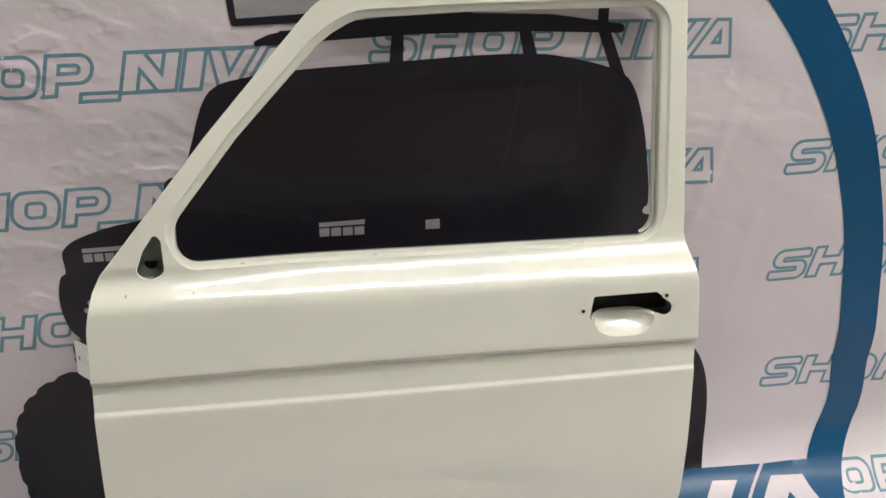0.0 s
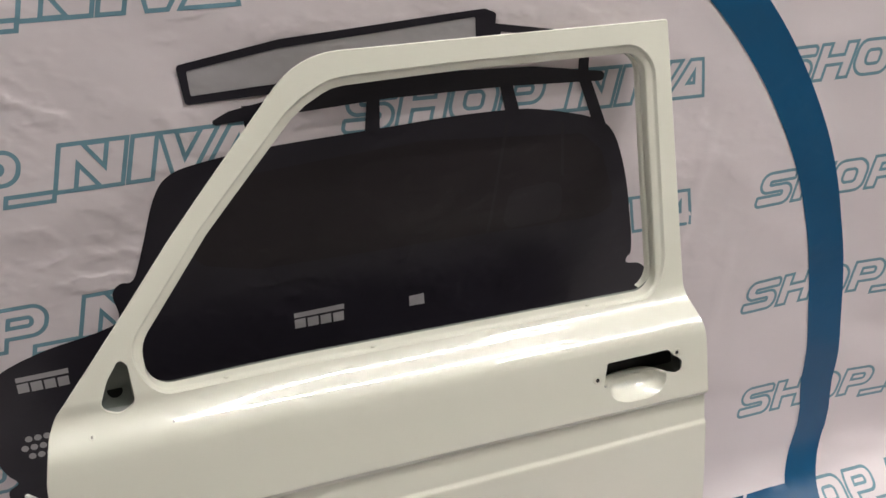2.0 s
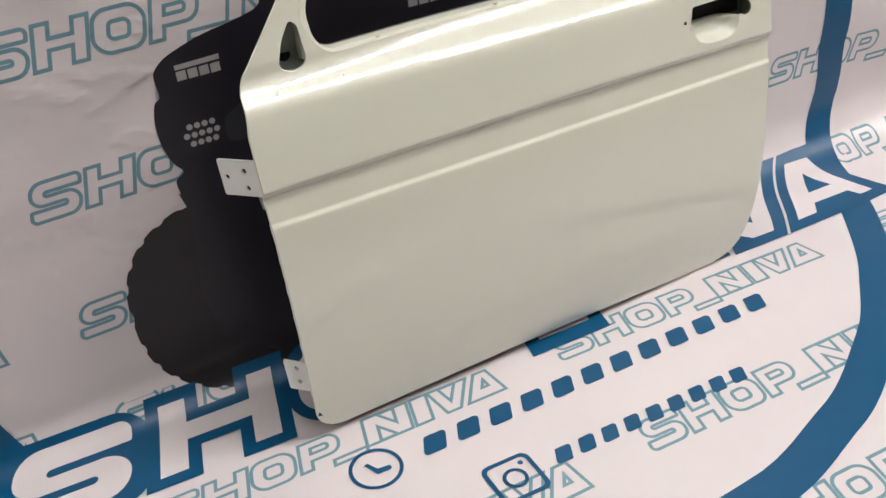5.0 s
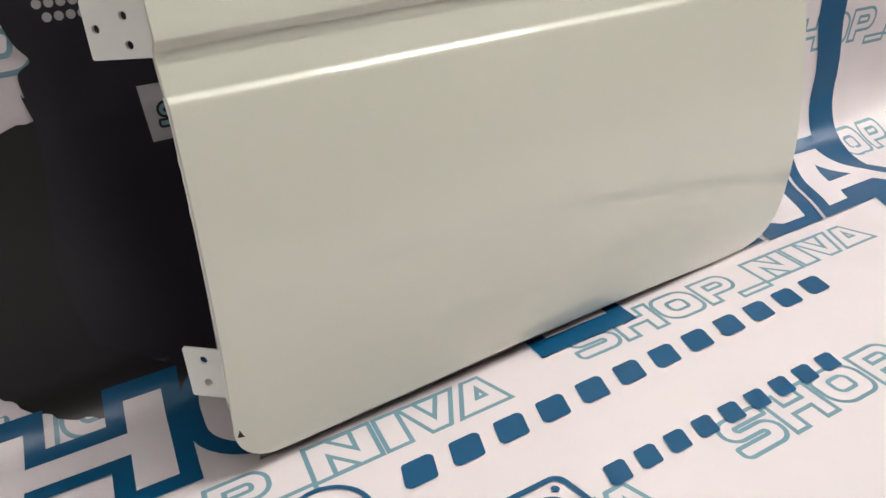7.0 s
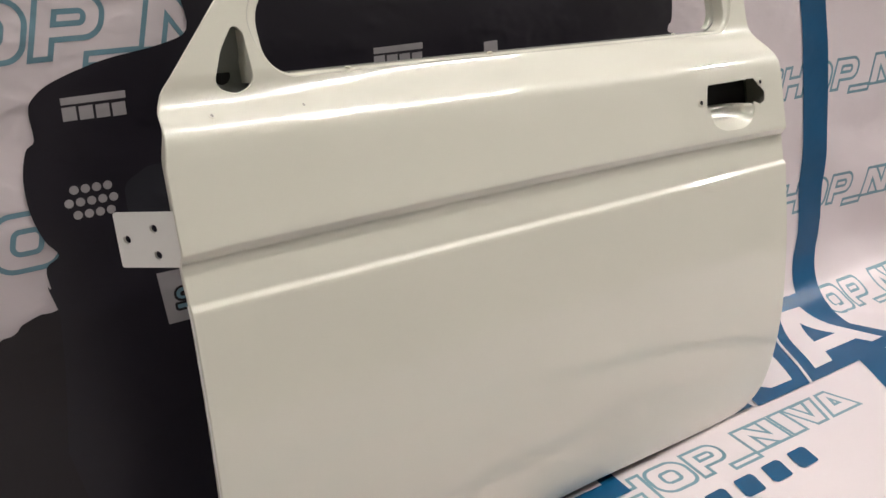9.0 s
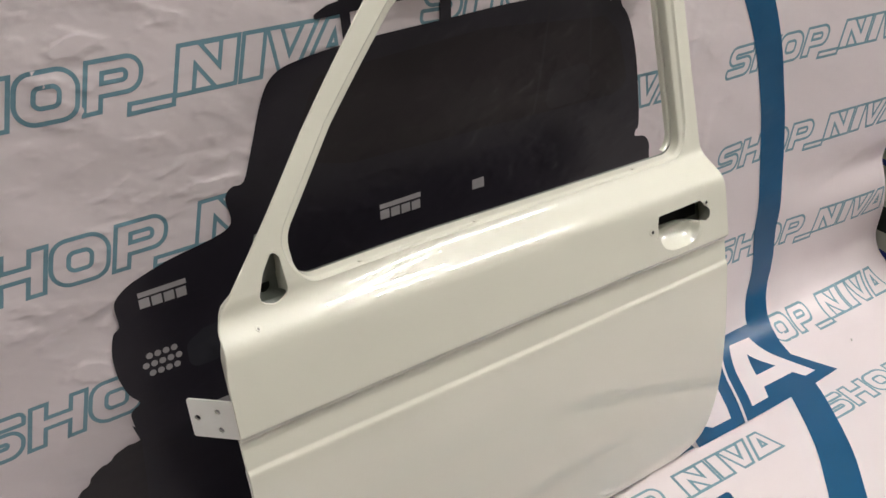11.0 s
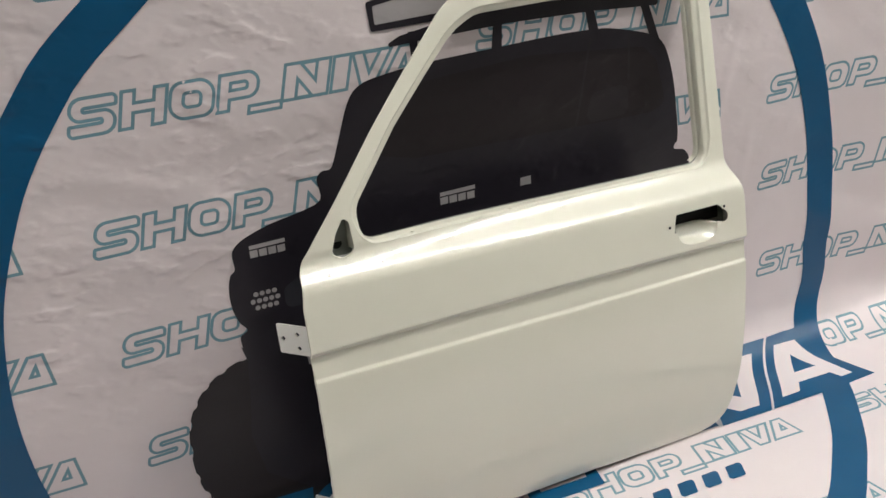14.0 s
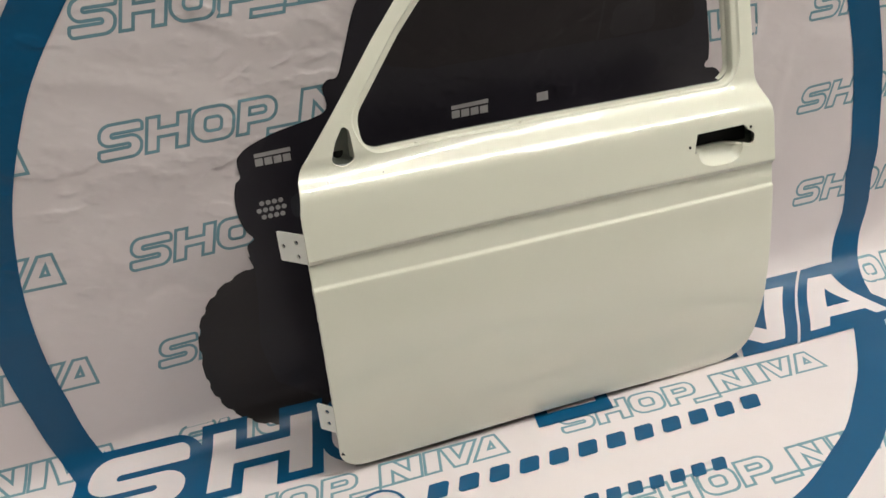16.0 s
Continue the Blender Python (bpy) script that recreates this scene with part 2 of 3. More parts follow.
    # pressed creases from when the cloth lay folded
    for (u0, v0), (u1, v1), high in CREASES:
        du, dv = u1 - u0, v1 - v0
        t = max(0.0, min(1.0, ((u - u0) * du + (v - v0) * dv) / (du * du + dv * dv)))
        d2 = (u - u0 - t * du) ** 2 + (v - v0 - t * dv) ** 2
        if d2 < 0.0025:
            w += high * math.exp(-math.sqrt(d2) / 0.012) * math.sin(math.pi * (0.08 + 0.84 * t))
    # a sideways fold near the free edge
    w -= 0.016 * math.exp(-((v - 0.40) / 0.05) ** 2) * ease(0.9, 1.4, u)
    w = max(w, -0.001) if z < 0.02 else w
    k = w + lift
    return Vector((x, y + n[0] * k, z + n[1] * k + (0.002 if z < 0.05 else 0.0)))


def on_banner(bm, lift):
    lift = 0.0009 + 0.35 * (lift - 0.0012)
    for v in bm.verts:
        v.co = banner_point(v.co.x, v.co.y, lift)
    return bm


def print_area(name, outers, holes, material, lift, label=""):
    return part(name, on_banner(sheet(outers, holes, 0.0125), lift), material, banner, label, smooth=True)


def stroke(bm, loop, width, lift, closed=True):
    """A printed line of even width along an outline."""
    pts = resample(clean(loop), 0.016) if closed else loop
    if area2(pts) < 0:
        pts.reverse()
    inner = offset_loop(pts, width / 2)
    outer = offset_loop(pts, -width / 2)
    a = [bm.verts.new(banner_point(p.x, p.y, lift)) for p in inner]
    b = [bm.verts.new(banner_point(p.x, p.y, lift)) for p in outer]
    for i in range(len(a)):
        bm.faces.new((b[i - 1], b[i], a[i], a[i - 1]))


U0, U1, V0, V1, STEP = -2.4, 1.418, -1.15, 2.15, 0.0125
banner = new("banner")
tagged(banner, "white vinyl banner with dark blue print, draped over wall and floor", "banner")
bm = bmesh.new()
nu, nv = int((U1 - U0) / STEP), int((V1 - V0) / STEP)


def edge_u(v):
    """The free edge flares out where the cloth turns onto the floor."""
    return 0.075 * math.exp(-((v - 0.10) / 0.16) ** 2) + 0.05 * ease(0.15, -0.1, v) - 0.012 * math.exp(-((v - 0.38) / 0.08) ** 2) + 0.014 * ease(0.7, 1.2, v)


grid = [[bm.verts.new(banner_point(U0 + (U1 + edge_u(V0 + (V1 - V0) * j / nv) - U0) * i / nu, V0 + (V1 - V0) * j / nv)) for j in range(nv + 1)] for i in range(nu + 1)]
for i in range(nu):
    for j in range(nv):
        bm.faces.new((grid[i][j], grid[i + 1][j], grid[i + 1][j + 1], grid[i][j + 1]))
cloth = part("cloth", bm, BANNER, banner, smooth=True)
thick = cloth.modifiers.new("thickness", "SOLIDIFY")
thick.thickness, thick.offset = 0.0006, -1.0

# repeated outlined marks: plain blocks, rings, bars and triangles
SLANT = 0.24


def glyph(kind, at, r):
    """The outlines of one printed shape. at: maps 0 to 1 across and up to the cloth; r: the rounding."""
    q = lambda *f: [at(f[i], f[i + 1]) for i in range(0, len(f), 2)]
    if kind == "S":
        return [rounded(q(0, 0, 1, 0, 1, 0.62, 0.28, 0.62, 0.28, 0.73, 1, 0.73, 1, 1, 0, 1, 0, 0.40, 0.72, 0.40, 0.72, 0.29, 0, 0.29),
                        [r * 0.4, r, r, r * 0.18, r * 0.18, r * 0.12, r * 0.8, r, r, r * 0.18, r * 0.18, r * 0.12])]
    if kind == "H":
        return [q(0, 0, 0.28, 0, 0.28, 0.40, 0.72, 0.40, 0.72, 0, 1, 0, 1, 1, 0.72, 1, 0.72, 0.66, 0.28, 0.66, 0.28, 1, 0, 1)]
    if kind == "O":
        return [rounded(q(0, 0, 1, 0, 1, 1, 0, 1), r), rounded(q(0.30, 0.30, 0.70, 0.30, 0.70, 0.70, 0.30, 0.70), r * 0.35)]
    if kind == "P":
        return [rounded(q(0, 0, 0.29, 0, 0.29, 0.30, 1, 0.30, 1, 1, 0, 1), [0, 0, 0, r, r, 0]), rounded(q(0.29, 0.55, 0.72, 0.55, 0.72, 0.75, 0.29, 0.75), [0, r * 0.25, r * 0.25, 0])]
    if kind == "block":
        return [q(0, 0, 1, 0, 1, 1, 0, 1), q(0.30, 0.02, 0.66, 0.02, 0.30, 0.56), q(0.70, 0.98, 0.34, 0.98, 0.70, 0.44)]
    if kind == "wedge_down":
        return [q(0.29, 0, 0.70, 0, 1.12, 1, -0.10, 1), q(0.49, 0.38, 0.76, 0.98, 0.24, 0.98)]
    if kind == "wedge_up":
        return [q(-0.12, 0, 1.06, 0, 0.70, 1, 0.31, 1), q(0.41, 0.38, 0.62, 0.38, 0.53, 0.68)]
    return [q(0, 0, 1, 0, 1, 1, 0, 1)]


def mark_row(u, v, wide, tall, lean=SLANT, sag=0.0):
    """One repeat of the pattern as a list of outlines, leaning to the right: a word, a low bar and four plain shapes."""
    def at(px, py):
        return Vector((u + px * wide + lean * py * tall, v + py * tall + sag * px))
    out = []
    for kind, a, b, lo, hi in (("S", 0.0, 0.115, 0, 1), ("H", 0.128, 0.245, 0, 1), ("O", 0.255, 0.372, 0, 1), ("P", 0.385, 0.495, 0, 1), ("bar", 0.475, 0.568, -0.17, 0.03),
                               ("block", 0.569, 0.703, 0, 1), ("bar", 0.714, 0.764, 0, 1), ("wedge_down", 0.779, 0.879, 0, 1), ("wedge_up", 0.886, 0.986, 0, 1)):
        out += glyph(kind, lambda p, q: at(a + (b - a) * p, lo + (hi - lo) * q), tall * 0.36)
    return out


TALL = 0.068
rises = {1.196: 0.006, 0.957: 0.024, 0.722: 0.012}
rows = [1.93, 1.685, 1.44, 1.196, 0.957, 0.722, 0.482, 0.236, -0.004, -0.264, -0.545, -0.80, -1.04]
for k, v in enumerate(rows):
    wall = v > -0.1
    for u, wide, rise, sag in ((-1.742, 0.678, -0.018, 0.0), (-0.944, 0.684, -0.023 if wall else -0.026, 0.014), (-0.131, 0.688, rises.get(v, 0.014 if wall else 0.0), -0.006 if wall else 0.0),
                               (0.707 if v > 0.3 else 0.728, 0.702, 0.020 if v > 0.9 else 0.012 if v > 0.3 else -0.006, 0.022 if v > 0.3 else 0.004)):
        bm = bmesh.new()
        for loop in mark_row(u + 0.002 * ((k * 7) % 5 - 2), v + rise, wide, TALL, SLANT, sag):
            stroke(bm, loop, 0.0063, 0.0003)
        part("pattern_print", bm, TEAL, banner, "teal outlined print")

# the round emblem
CU, CV = -0.127, 0.40


RIM = ((-180, 1.024), (-170, 1.026), (-160, 1.041), (-125, 1.062), (-95, 1.083), (-85, 1.075), (-73, 1.053), (-60, 1.034), (-48, 1.019), (-38, 1.015), (-29, 1.020), (-20, 1.034), (-12, 1.050), (-5, 1.028),
       (5, 1.015), (20, 1.007), (32, 1.004), (45, 1.005), (75, 0.985), (106, 0.977), (120, 0.980), (132, 0.988), (143, 1.003), (156, 1.013), (170, 1.021), (180, 1.024))


def emblem(wide):
    """The ring's inner edge, or its outer one: a circle that the hang of the cloth pulls out of true."""
    out = []
    for i in range(180):
        a = -180 + 2 * i
        for (a0, r0), (a1, r1) in zip(RIM, RIM[1:]):
            if a0 <= a < a1:
                k = r0 + (r1 - r0) * ease(a0, a1, a)
        k += wide * (0.085 - 0.014 * max(0.0, -math.sin(radians(a))) - 0.008 * max(0.0, math.sin(radians(a))))
        k += wide * 0.009 * math.exp(-((a - 38) / 22) ** 2)
        out.append(Vector((CU + math.cos(radians(a)) * k, CV + math.sin(radians(a)) * k)))
    return out


bm = bmesh.new()
rim_out, rim_in = emblem(1), emblem(0)
turns = []
for i in range(180):
    for k in range(3):
        a, b = rim_in[i].lerp(rim_in[(i + 1) % 180], k / 3), rim_out[i].lerp(rim_out[(i + 1) % 180], k / 3)
        turns.append([bm.verts.new((*a.lerp(b, j / 7), 0)) for j in range(8)])
for i in range(len(turns)):
    a, b = turns[i - 1], turns[i]
    for j in range(7):
        bm.faces.new((a[j], a[j + 1], b[j + 1], b[j]))
part("ring_print", on_banner(bm, 0.0020), BLUE, banner, "dark blue ring", smooth=True)


def pts(*flat):
    return [Vector((flat[i], flat[i + 1])) for i in range(0, len(flat), 2)]


def curve_through(points, k=6):
    """A smooth closed line through the corner points."""
    out = []
    n = len(points)
    for i in range(n):
        p0, p1, p2, p3 = (points[(i + j - 1) % n] for j in range(4))
        for s in range(k):
            t = s / k
            out.append(0.5 * ((2 * p1) + (p2 - p0) * t + (2 * p0 - 5 * p1 + 4 * p2 - p3) * t * t + (3 * p1 - p0 - 3 * p2 + p3) * t ** 3))
    return out


# the dark off-road car: body, wheels, roof rack and light bar
body = pts(-0.601, 0.03, -0.70, 0.40, -0.705, 0.434, -0.706, 0.461, -0.690, 0.474, -0.703, 0.495, -0.713, 0.53, -0.714, 0.57, -0.706, 0.603,
           -0.695, 0.614, -0.696, 0.645, -0.690, 0.661, -0.665, 0.679, -0.606, 0.699, -0.536, 0.712, -0.500, 0.728, -0.503, 0.770, -0.490, 0.786,
           -0.469, 0.790, -0.449, 0.840, -0.424, 0.912, -0.40, 0.945, -0.356, 0.960, -0.250, 0.973, -0.088, 0.982, 0.056, 0.990, 0.162, 0.991,
           0.221, 0.985, 0.318, 0.961, 0.364, 0.928, 0.394, 0.845, 0.414, 0.741, 0.418, 0.690, 0.411, 0.681, 0.411, 0.668, 0.440, 0.661,
           0.459, 0.639, 0.468, 0.60, 0.52, 0.55, 0.53, 0.40, 0.50, 0.03)
print_area("car_print", [curve_through(body, 4)], [], DARK, 0.0028, "black silhouette of an off-road car")


def tyre(cu, cv, ru, rv, lobes, notch=0.982):
    out = []
    for i in range(lobes * 6):
        a = 2 * math.pi * i / (lobes * 6)
        k = 1.0 if i % 6 < 4 else notch
        out.append(Vector((cu + math.copysign(abs(math.cos(a)) ** 0.8, math.cos(a)) * ru * k, cv + math.copysign(abs(math.sin(a)) ** 0.8, math.sin(a)) * rv * k)))
    return out


print_area("tyre_print", [tyre(-0.62, 0.20, 0.231, 0.216, 26)], [], DARK2, 0.0024, "black tyre silhouette")
print_area("tyre_print", [tyre(0.42, 0.17, 0.19, 0.228, 26, 1.0)], [], DARK2, 0.0024, "black tyre silhouette")
rack = rounded(pts(-0.342, 1.014, -0.05, 1.030, 0.16, 1.031, 0.337, 1.024, 0.337, 1.040, 0.20, 1.060, 0.0, 1.066, -0.20, 1.052, -0.30, 1.034), [0.008, 0, 0, 0.008, 0.008, 0, 0, 0, 0])
print_area("roof_rack_print", [rack], [], DARK, 0.0028, "black roof rack silhouette")
for q in (pts(-0.093, 0.975, -0.068, 0.975, -0.066, 1.035, -0.087, 1.035), pts(0.152, 0.982, 0.178, 0.982, 0.162, 1.035, 0.139, 1.035),
          pts(0.318, 0.955, 0.347, 0.945, 0.308, 1.035, 0.285, 1.035), pts(0.285, 1.03, 0.305, 1.03, 0.306, 1.115, 0.286, 1.115), pts(-0.275, 0.965, -0.258, 0.965, -0.262, 1.04, -0.28, 1.04)):
    print_area("rack_post_print", [q], [], DARK, 0.0034, "black rack post")
bar = rounded(pts(-0.359, 1.049, 0.125, 1.068, 0.132, 1.150, 0.112, 1.158, -0.216, 1.134, -0.366, 1.107), 0.006)
bar_in = rounded(pts(-0.350, 1.062, -0.05, 1.078, 0.098, 1.085, 0.096, 1.146, -0.216, 1.121, -0.352, 1.098), 0.003)
print_area("light_bar_print", [bar], [bar_in], DARK, 0.0038, "black light bar frame")
print_area("light_bar_glass_print", [bar_in], [], GREY, 0.0018, "grey light bar glass")
print_area("rack_tray_print", [pts(0.125, 1.069, 0.30, 1.069, 0.30, 1.108, 0.24, 1.117, 0.13, 1.134)], [pts(0.14, 1.078, 0.285, 1.078, 0.285, 1.10, 0.14, 1.12)], DARK, 0.0034, "black rack rim")

# lighter details of the car
for u, v, w, h in ((-0.660, 0.632, 0.075, 0.028), (-0.231, 0.657, 0.086, 0.029)):
    print_area("lamp_print", [pts(u, v + h * 0.68, u + w, v + h * 0.74, u + w, v + h * 1.06, u, v + h * 0.98)], [], GREY, 0.0040, "grey lamp strip")
    for i in range(4):
        a = u + w * (i * 0.255)
        print_area("lamp_print", [pts(a, v, a + w * 0.215, v + h * 0.02, a + w * 0.215, v + h * 0.60, a, v + h * 0.57)], [], GREY, 0.0040, "grey lamp cell")
print_area("badge_print", [pts(-0.029, 0.661, -0.001, 0.661, -0.002, 0.681, -0.029, 0.680)], [], GREY, 0.0040, "grey square badge")
for r, (u, v, n) in enumerate(((-0.661, 0.550, 4), (-0.669, 0.5345, 5), (-0.661, 0.519, 4))):
    for i in range(n):
        c = Vector((u + i * 0.0132, v))
        print_area("lens_print", [[c + Vector((math.cos(a), math.sin(a))) * 0.0055 for a in [k * math.pi / 7 for k in range(14)]]], [], GREY, 0.0040, "grey round lens")
print_area("plate_print", [pts(-0.569, 0.349, -0.50, 0.349, -0.507, 0.422, -0.577, 0.423)], [], GREY, 0.0040, "grey plate")
plate_s = glyph("S", lambda p, q: Vector((-0.556 + 0.030 * p, 0.366 + 0.032 * q)), 0.010)
print_area("plate_mark_print", plate_s, [], TEAL, 0.0046, "teal plate letter")
bm = bmesh.new()
stroke(bm, plate_s[0], 0.0034, 0.0022)
part("plate_mark_print", bm, DARK2, banner, "dark edge of the plate letter")
# faint shapes inside the silhouette
for q in (pts(-0.39, 0.80, -0.28, 0.775, 0.33, 0.775, 0.375, 0.79, 0.34, 0.90, 0.30, 0.935, 0.0, 0.955, -0.33, 0.93),):
    print_area("windscreen_print", [rounded(q, 0.03)], [], DARK2, 0.0036, "very dark windscreen shape")
print_area("seat_print", [rounded(pts(0.144, 0.777, 0.263, 0.783, 0.263, 0.846, 0.238, 0.855, 0.160, 0.848), 0.02)], [], SEAT, 0.0044, "very dark seat shape")
print_area("pillar_print", [pts(0.116, 0.775, 0.122, 0.775, 0.158, 0.974, 0.152, 0.974)], [], SEAT, 0.0042, "thin dark pillar line")
print_area("pillar_print", [pts(0.259, 0.862, 0.265, 0.862, 0.262, 0.959, 0.256, 0.959)], [], SEAT, 0.0042, "thin dark pillar line")
print_area("fog_lamp_print", [rounded(pts(-0.602, 0.500, -0.53, 0.500, -0.53, 0.568, -0.570, 0.566, -0.602, 0.548), 0.018)], [], CHAR, 0.0042, "very dark lamp shape")

# the large emblem lettering: white shapes edged in blue
def leaning(u, v):
    return Vector((u + 0.21 * (v + 0.169), v))


def logo_quad(a, b, lo, hi, r=0.0):
    tilt = 0.018
    f = lambda u, v: Vector((u + (v + 0.2) * 0.19, v + tilt * (u + 0.2)))
    return rounded([f(a, lo), f(b, lo), f(b, hi), f(a, hi)], r)


def lean_box(a, b, lo, hi, r=0.0):
    return rounded([leaning(a, lo), leaning(b, lo), leaning(b, hi), leaning(a, hi)], r)


def big_h(u, v, wide, tall, stem, lo, hi, e):
    """The emblem's second letter, grown by e on all sides."""
    f = lambda p, q: leaning(u + p, v + q)
    x1, x2 = stem + e, wide - stem - e
    return [f(-e, -e), f(x1, -e), f(x1, lo - e), f(x2, lo - e), f(x2, -e), f(wide + e, -e), f(wide + e, tall + e), f(x2, tall + e), f(x2, hi + e), f(x1, hi + e), f(x1, tall + e), f(-e, tall + e)]


blues = [lean_box(-1.190, -0.914, -0.194, 0.028, 0.060), big_h(-0.899, -0.169, 0.226, 0.177, 0.051, 0.076, 0.122, 0.025), lean_box(-0.651, -0.376, -0.190, 0.034, 0.080),
         pts(0.40, -0.163, 0.555, -0.161, 0.737, 0.062, 0.52, 0.062), pts(0.561, -0.161, 0.69, -0.158, 0.80, -0.156, 0.917, -0.147, 0.850, 0.066, 0.746, 0.062),
         logo_quad(-0.166, 0.020, -0.228, -0.09), logo_quad(0.165, 0.385, -0.168, -0.05)]
for i, q in enumerate(blues):
    print_area("emblem_block_print", [q], [], BLUE, 0.0046 + 0.0002 * i, "dark blue emblem block")
print_area("emblem_letter_print", glyph("S", lambda p, q: leaning(-1.163 + 0.213 * p, -0.169 + 0.177 * q), 0.062), [], LIGHT, 0.0064, "white emblem letter")
print_area("emblem_letter_print", [big_h(-0.899, -0.169, 0.226, 0.177, 0.051, 0.076, 0.122, 0.0)], [], LIGHT, 0.0064, "white emblem letter")
print_area("emblem_letter_print", [lean_box(-0.628, -0.400, -0.166, 0.010, 0.062)], [lean_box(-0.560, -0.468, -0.115, -0.040, 0.022)], LIGHT, 0.0064, "white emblem letter")
print_area("emblem_letter_print", [logo_quad(-0.134, -0.012, -0.189, -0.12)], [], LIGHT, 0.0064, "white emblem letter")
print_area("emblem_wedge_print", [pts(0.62, -0.129, 0.868, -0.120, 0.831, 0.036, 0.756, 0.038)],
           [pts(0.735, -0.057, 0.808, -0.057, 0.784, 0.003)], LIGHT, 0.0066, "white emblem wedge")
print_area("emblem_wedge_print", [pts(0.48, -0.132, 0.542, -0.132, 0.674, 0.034, 0.616, 0.036, 0.527, -0.084, 0.46, -0.02, 0.42, -0.06)], [], LIGHT, 0.0066, "white emblem wedge")
print_area("emblem_block_print", [pts(0.672, -0.136, 0.832, -0.136, 0.816, -0.094, 0.708, -0.094)], [], BLUE, 0.0072, "dark blue emblem block")
print_area("emblem_line_print", [pts(0.555, -0.164, 0.561, -0.164, 0.746, 0.063, 0.738, 0.063)], [], LIGHT, 0.0070, "thin white line")

# contact lines: plain bars and two round-cornered signs
def bar_line(u0, u1, v, tall, n, tilt, gaps=()):
    step = (u1 - u0) / n
    for i in range(n):
        if i in gaps:
            continue
        a = u0 + step * i
        q = [Vector((x + 0.45 * (y - v), y + tilt * (x - u0))) for x, y in ((a, v), (a + step * 0.66, v), (a + step * 0.66, v + tall), (a, v + tall))]
        print_area("text_bar_print", [rounded(q, tall * 0.16)], [], BLUE, 0.0030, "dark blue bar")


bar_line(-0.478, 0.342, -0.357, 0.044, 12, 0.024)
bar_line(-0.292, 0.145, -0.490, 0.034, 9, 0.010)
c = Vector((-0.562, -0.338))
circle = lambda m, r, n=32: [m + Vector((math.cos(a), math.sin(a))) * r for a in [2 * math.pi * k / n for k in range(n)]]
print_area("round_sign_print", [circle(c, 0.048)], [circle(c, 0.041)], BLUE, 0.0030, "dark blue ring sign")
print_area("round_sign_print", [rounded(pts(-0.585, -0.33, -0.578, -0.322, -0.565, -0.352, -0.537, -0.352, -0.537, -0.342, -0.56, -0.34, -0.572, -0.318), 0.004)], [], BLUE, 0.0034, "dark blue stroke")
c = Vector((-0.368, -0.478))
sq = lambda r: [c + Vector(p) * r for p in ((-1, -1), (1, -1), (1, 1), (-1, 1))]
print_area("square_sign_print", [rounded(sq(0.046), 0.016)], [rounded(sq(0.038), 0.011)], BLUE, 0.0030, "dark blue square sign")
print_area("square_sign_print", [circle(c, 0.022, 24)], [circle(c, 0.0155, 24)], BLUE, 0.0030, "dark blue ring")
print_area("square_sign_print", [circle(c + Vector((0.025, 0.026)), 0.005, 14)], [], BLUE, 0.0030, "dark blue dot")

# ---- room ----
def plain(name, x0, x1, y0, y1, z0, z1, material, label, category=""):
    bm = box(bmesh.new(), x0, x1, y0, y1, z0, z1)
    return tagged(new(name, mesh_of(name, bm, material)), label, category, kind="structure")


TOP = 4.9
plain("floor", -8.6, 8.6, -4.2, 2.6, -0.12, -0.002, CONCRETE, "plain grey shop floor under the banner")
plain("wall_north", -8.6, 8.6, 2.34, 2.5, 0, TOP, GREEN, "dark green painted wall behind the banner")
plain("wall_south", -8.6, 8.6, -4.2, -4.05, 0, TOP, PLASTER, "plain grey plaster wall")
plain("wall_west", -8.6, -8.45, -4.05, 2.34, 0, TOP, PLASTER, "plain grey plaster wall")
plain("wall_east", 8.45, 8.6, -4.05, 2.34, 0, TOP, PLASTER, "plain grey plaster wall")
plain("ceiling", -8.6, 8.6, -4.2, 2.5, TOP, TOP + 0.12, CEILING, "plain white ceiling")
plain("partition", -2.6, 1.36, 1.935, 2.0, 0, 2.35, PLASTER, "plain board that carries the banner")


def ceiling_light(x, y, w, d, glow, label):
    lamp = new("ceiling_light")
    lamp.location = (x, y, TOP)
    tagged(lamp, label, "lamp", "ceiling lights")
    for x0, x1, y0, y1 in ((-w / 2 - 0.02, w / 2 + 0.02, -d / 2 - 0.02, -d / 2), (-w / 2 - 0.02, w / 2 + 0.02, d / 2, d / 2 + 0.02), (-w / 2 - 0.02, -w / 2, -d / 2, d / 2), (w / 2, w / 2 + 0.02, -d / 2, d / 2)):
        part("rim", box(bmesh.new(), x0, x1, y0, y1, -0.06, 0, 0.003), METAL_WHITE, lamp)
    part("diffuser", box(bmesh.new(), -w / 2, w / 2, -d / 2, d / 2, -0.045, -0.03), glow, lamp, "glowing white diffuser")


FAR, TUBE = "square white ceiling light with a very bright diffuser", "unseen long white ceiling light with a narrow glowing tube"
for x, y, w, d, glow, label in ((-6.8, -1.1, 0.41, 0.41, GLOW_FAR, FAR), (7.0, -1.1, 0.47, 0.47, GLOW_FAR, FAR),
                                # the longer tube, near the wall, is added to brighten shoulder, crease and floor
                                (2.8, -0.2, 2.0, 0.07, GLOW_TUBE, TUBE), (0.55, 0.9, 3.4, 0.042, GLOW_TUBE, TUBE)):
    ceiling_light(x, y, w, d, glow, label)

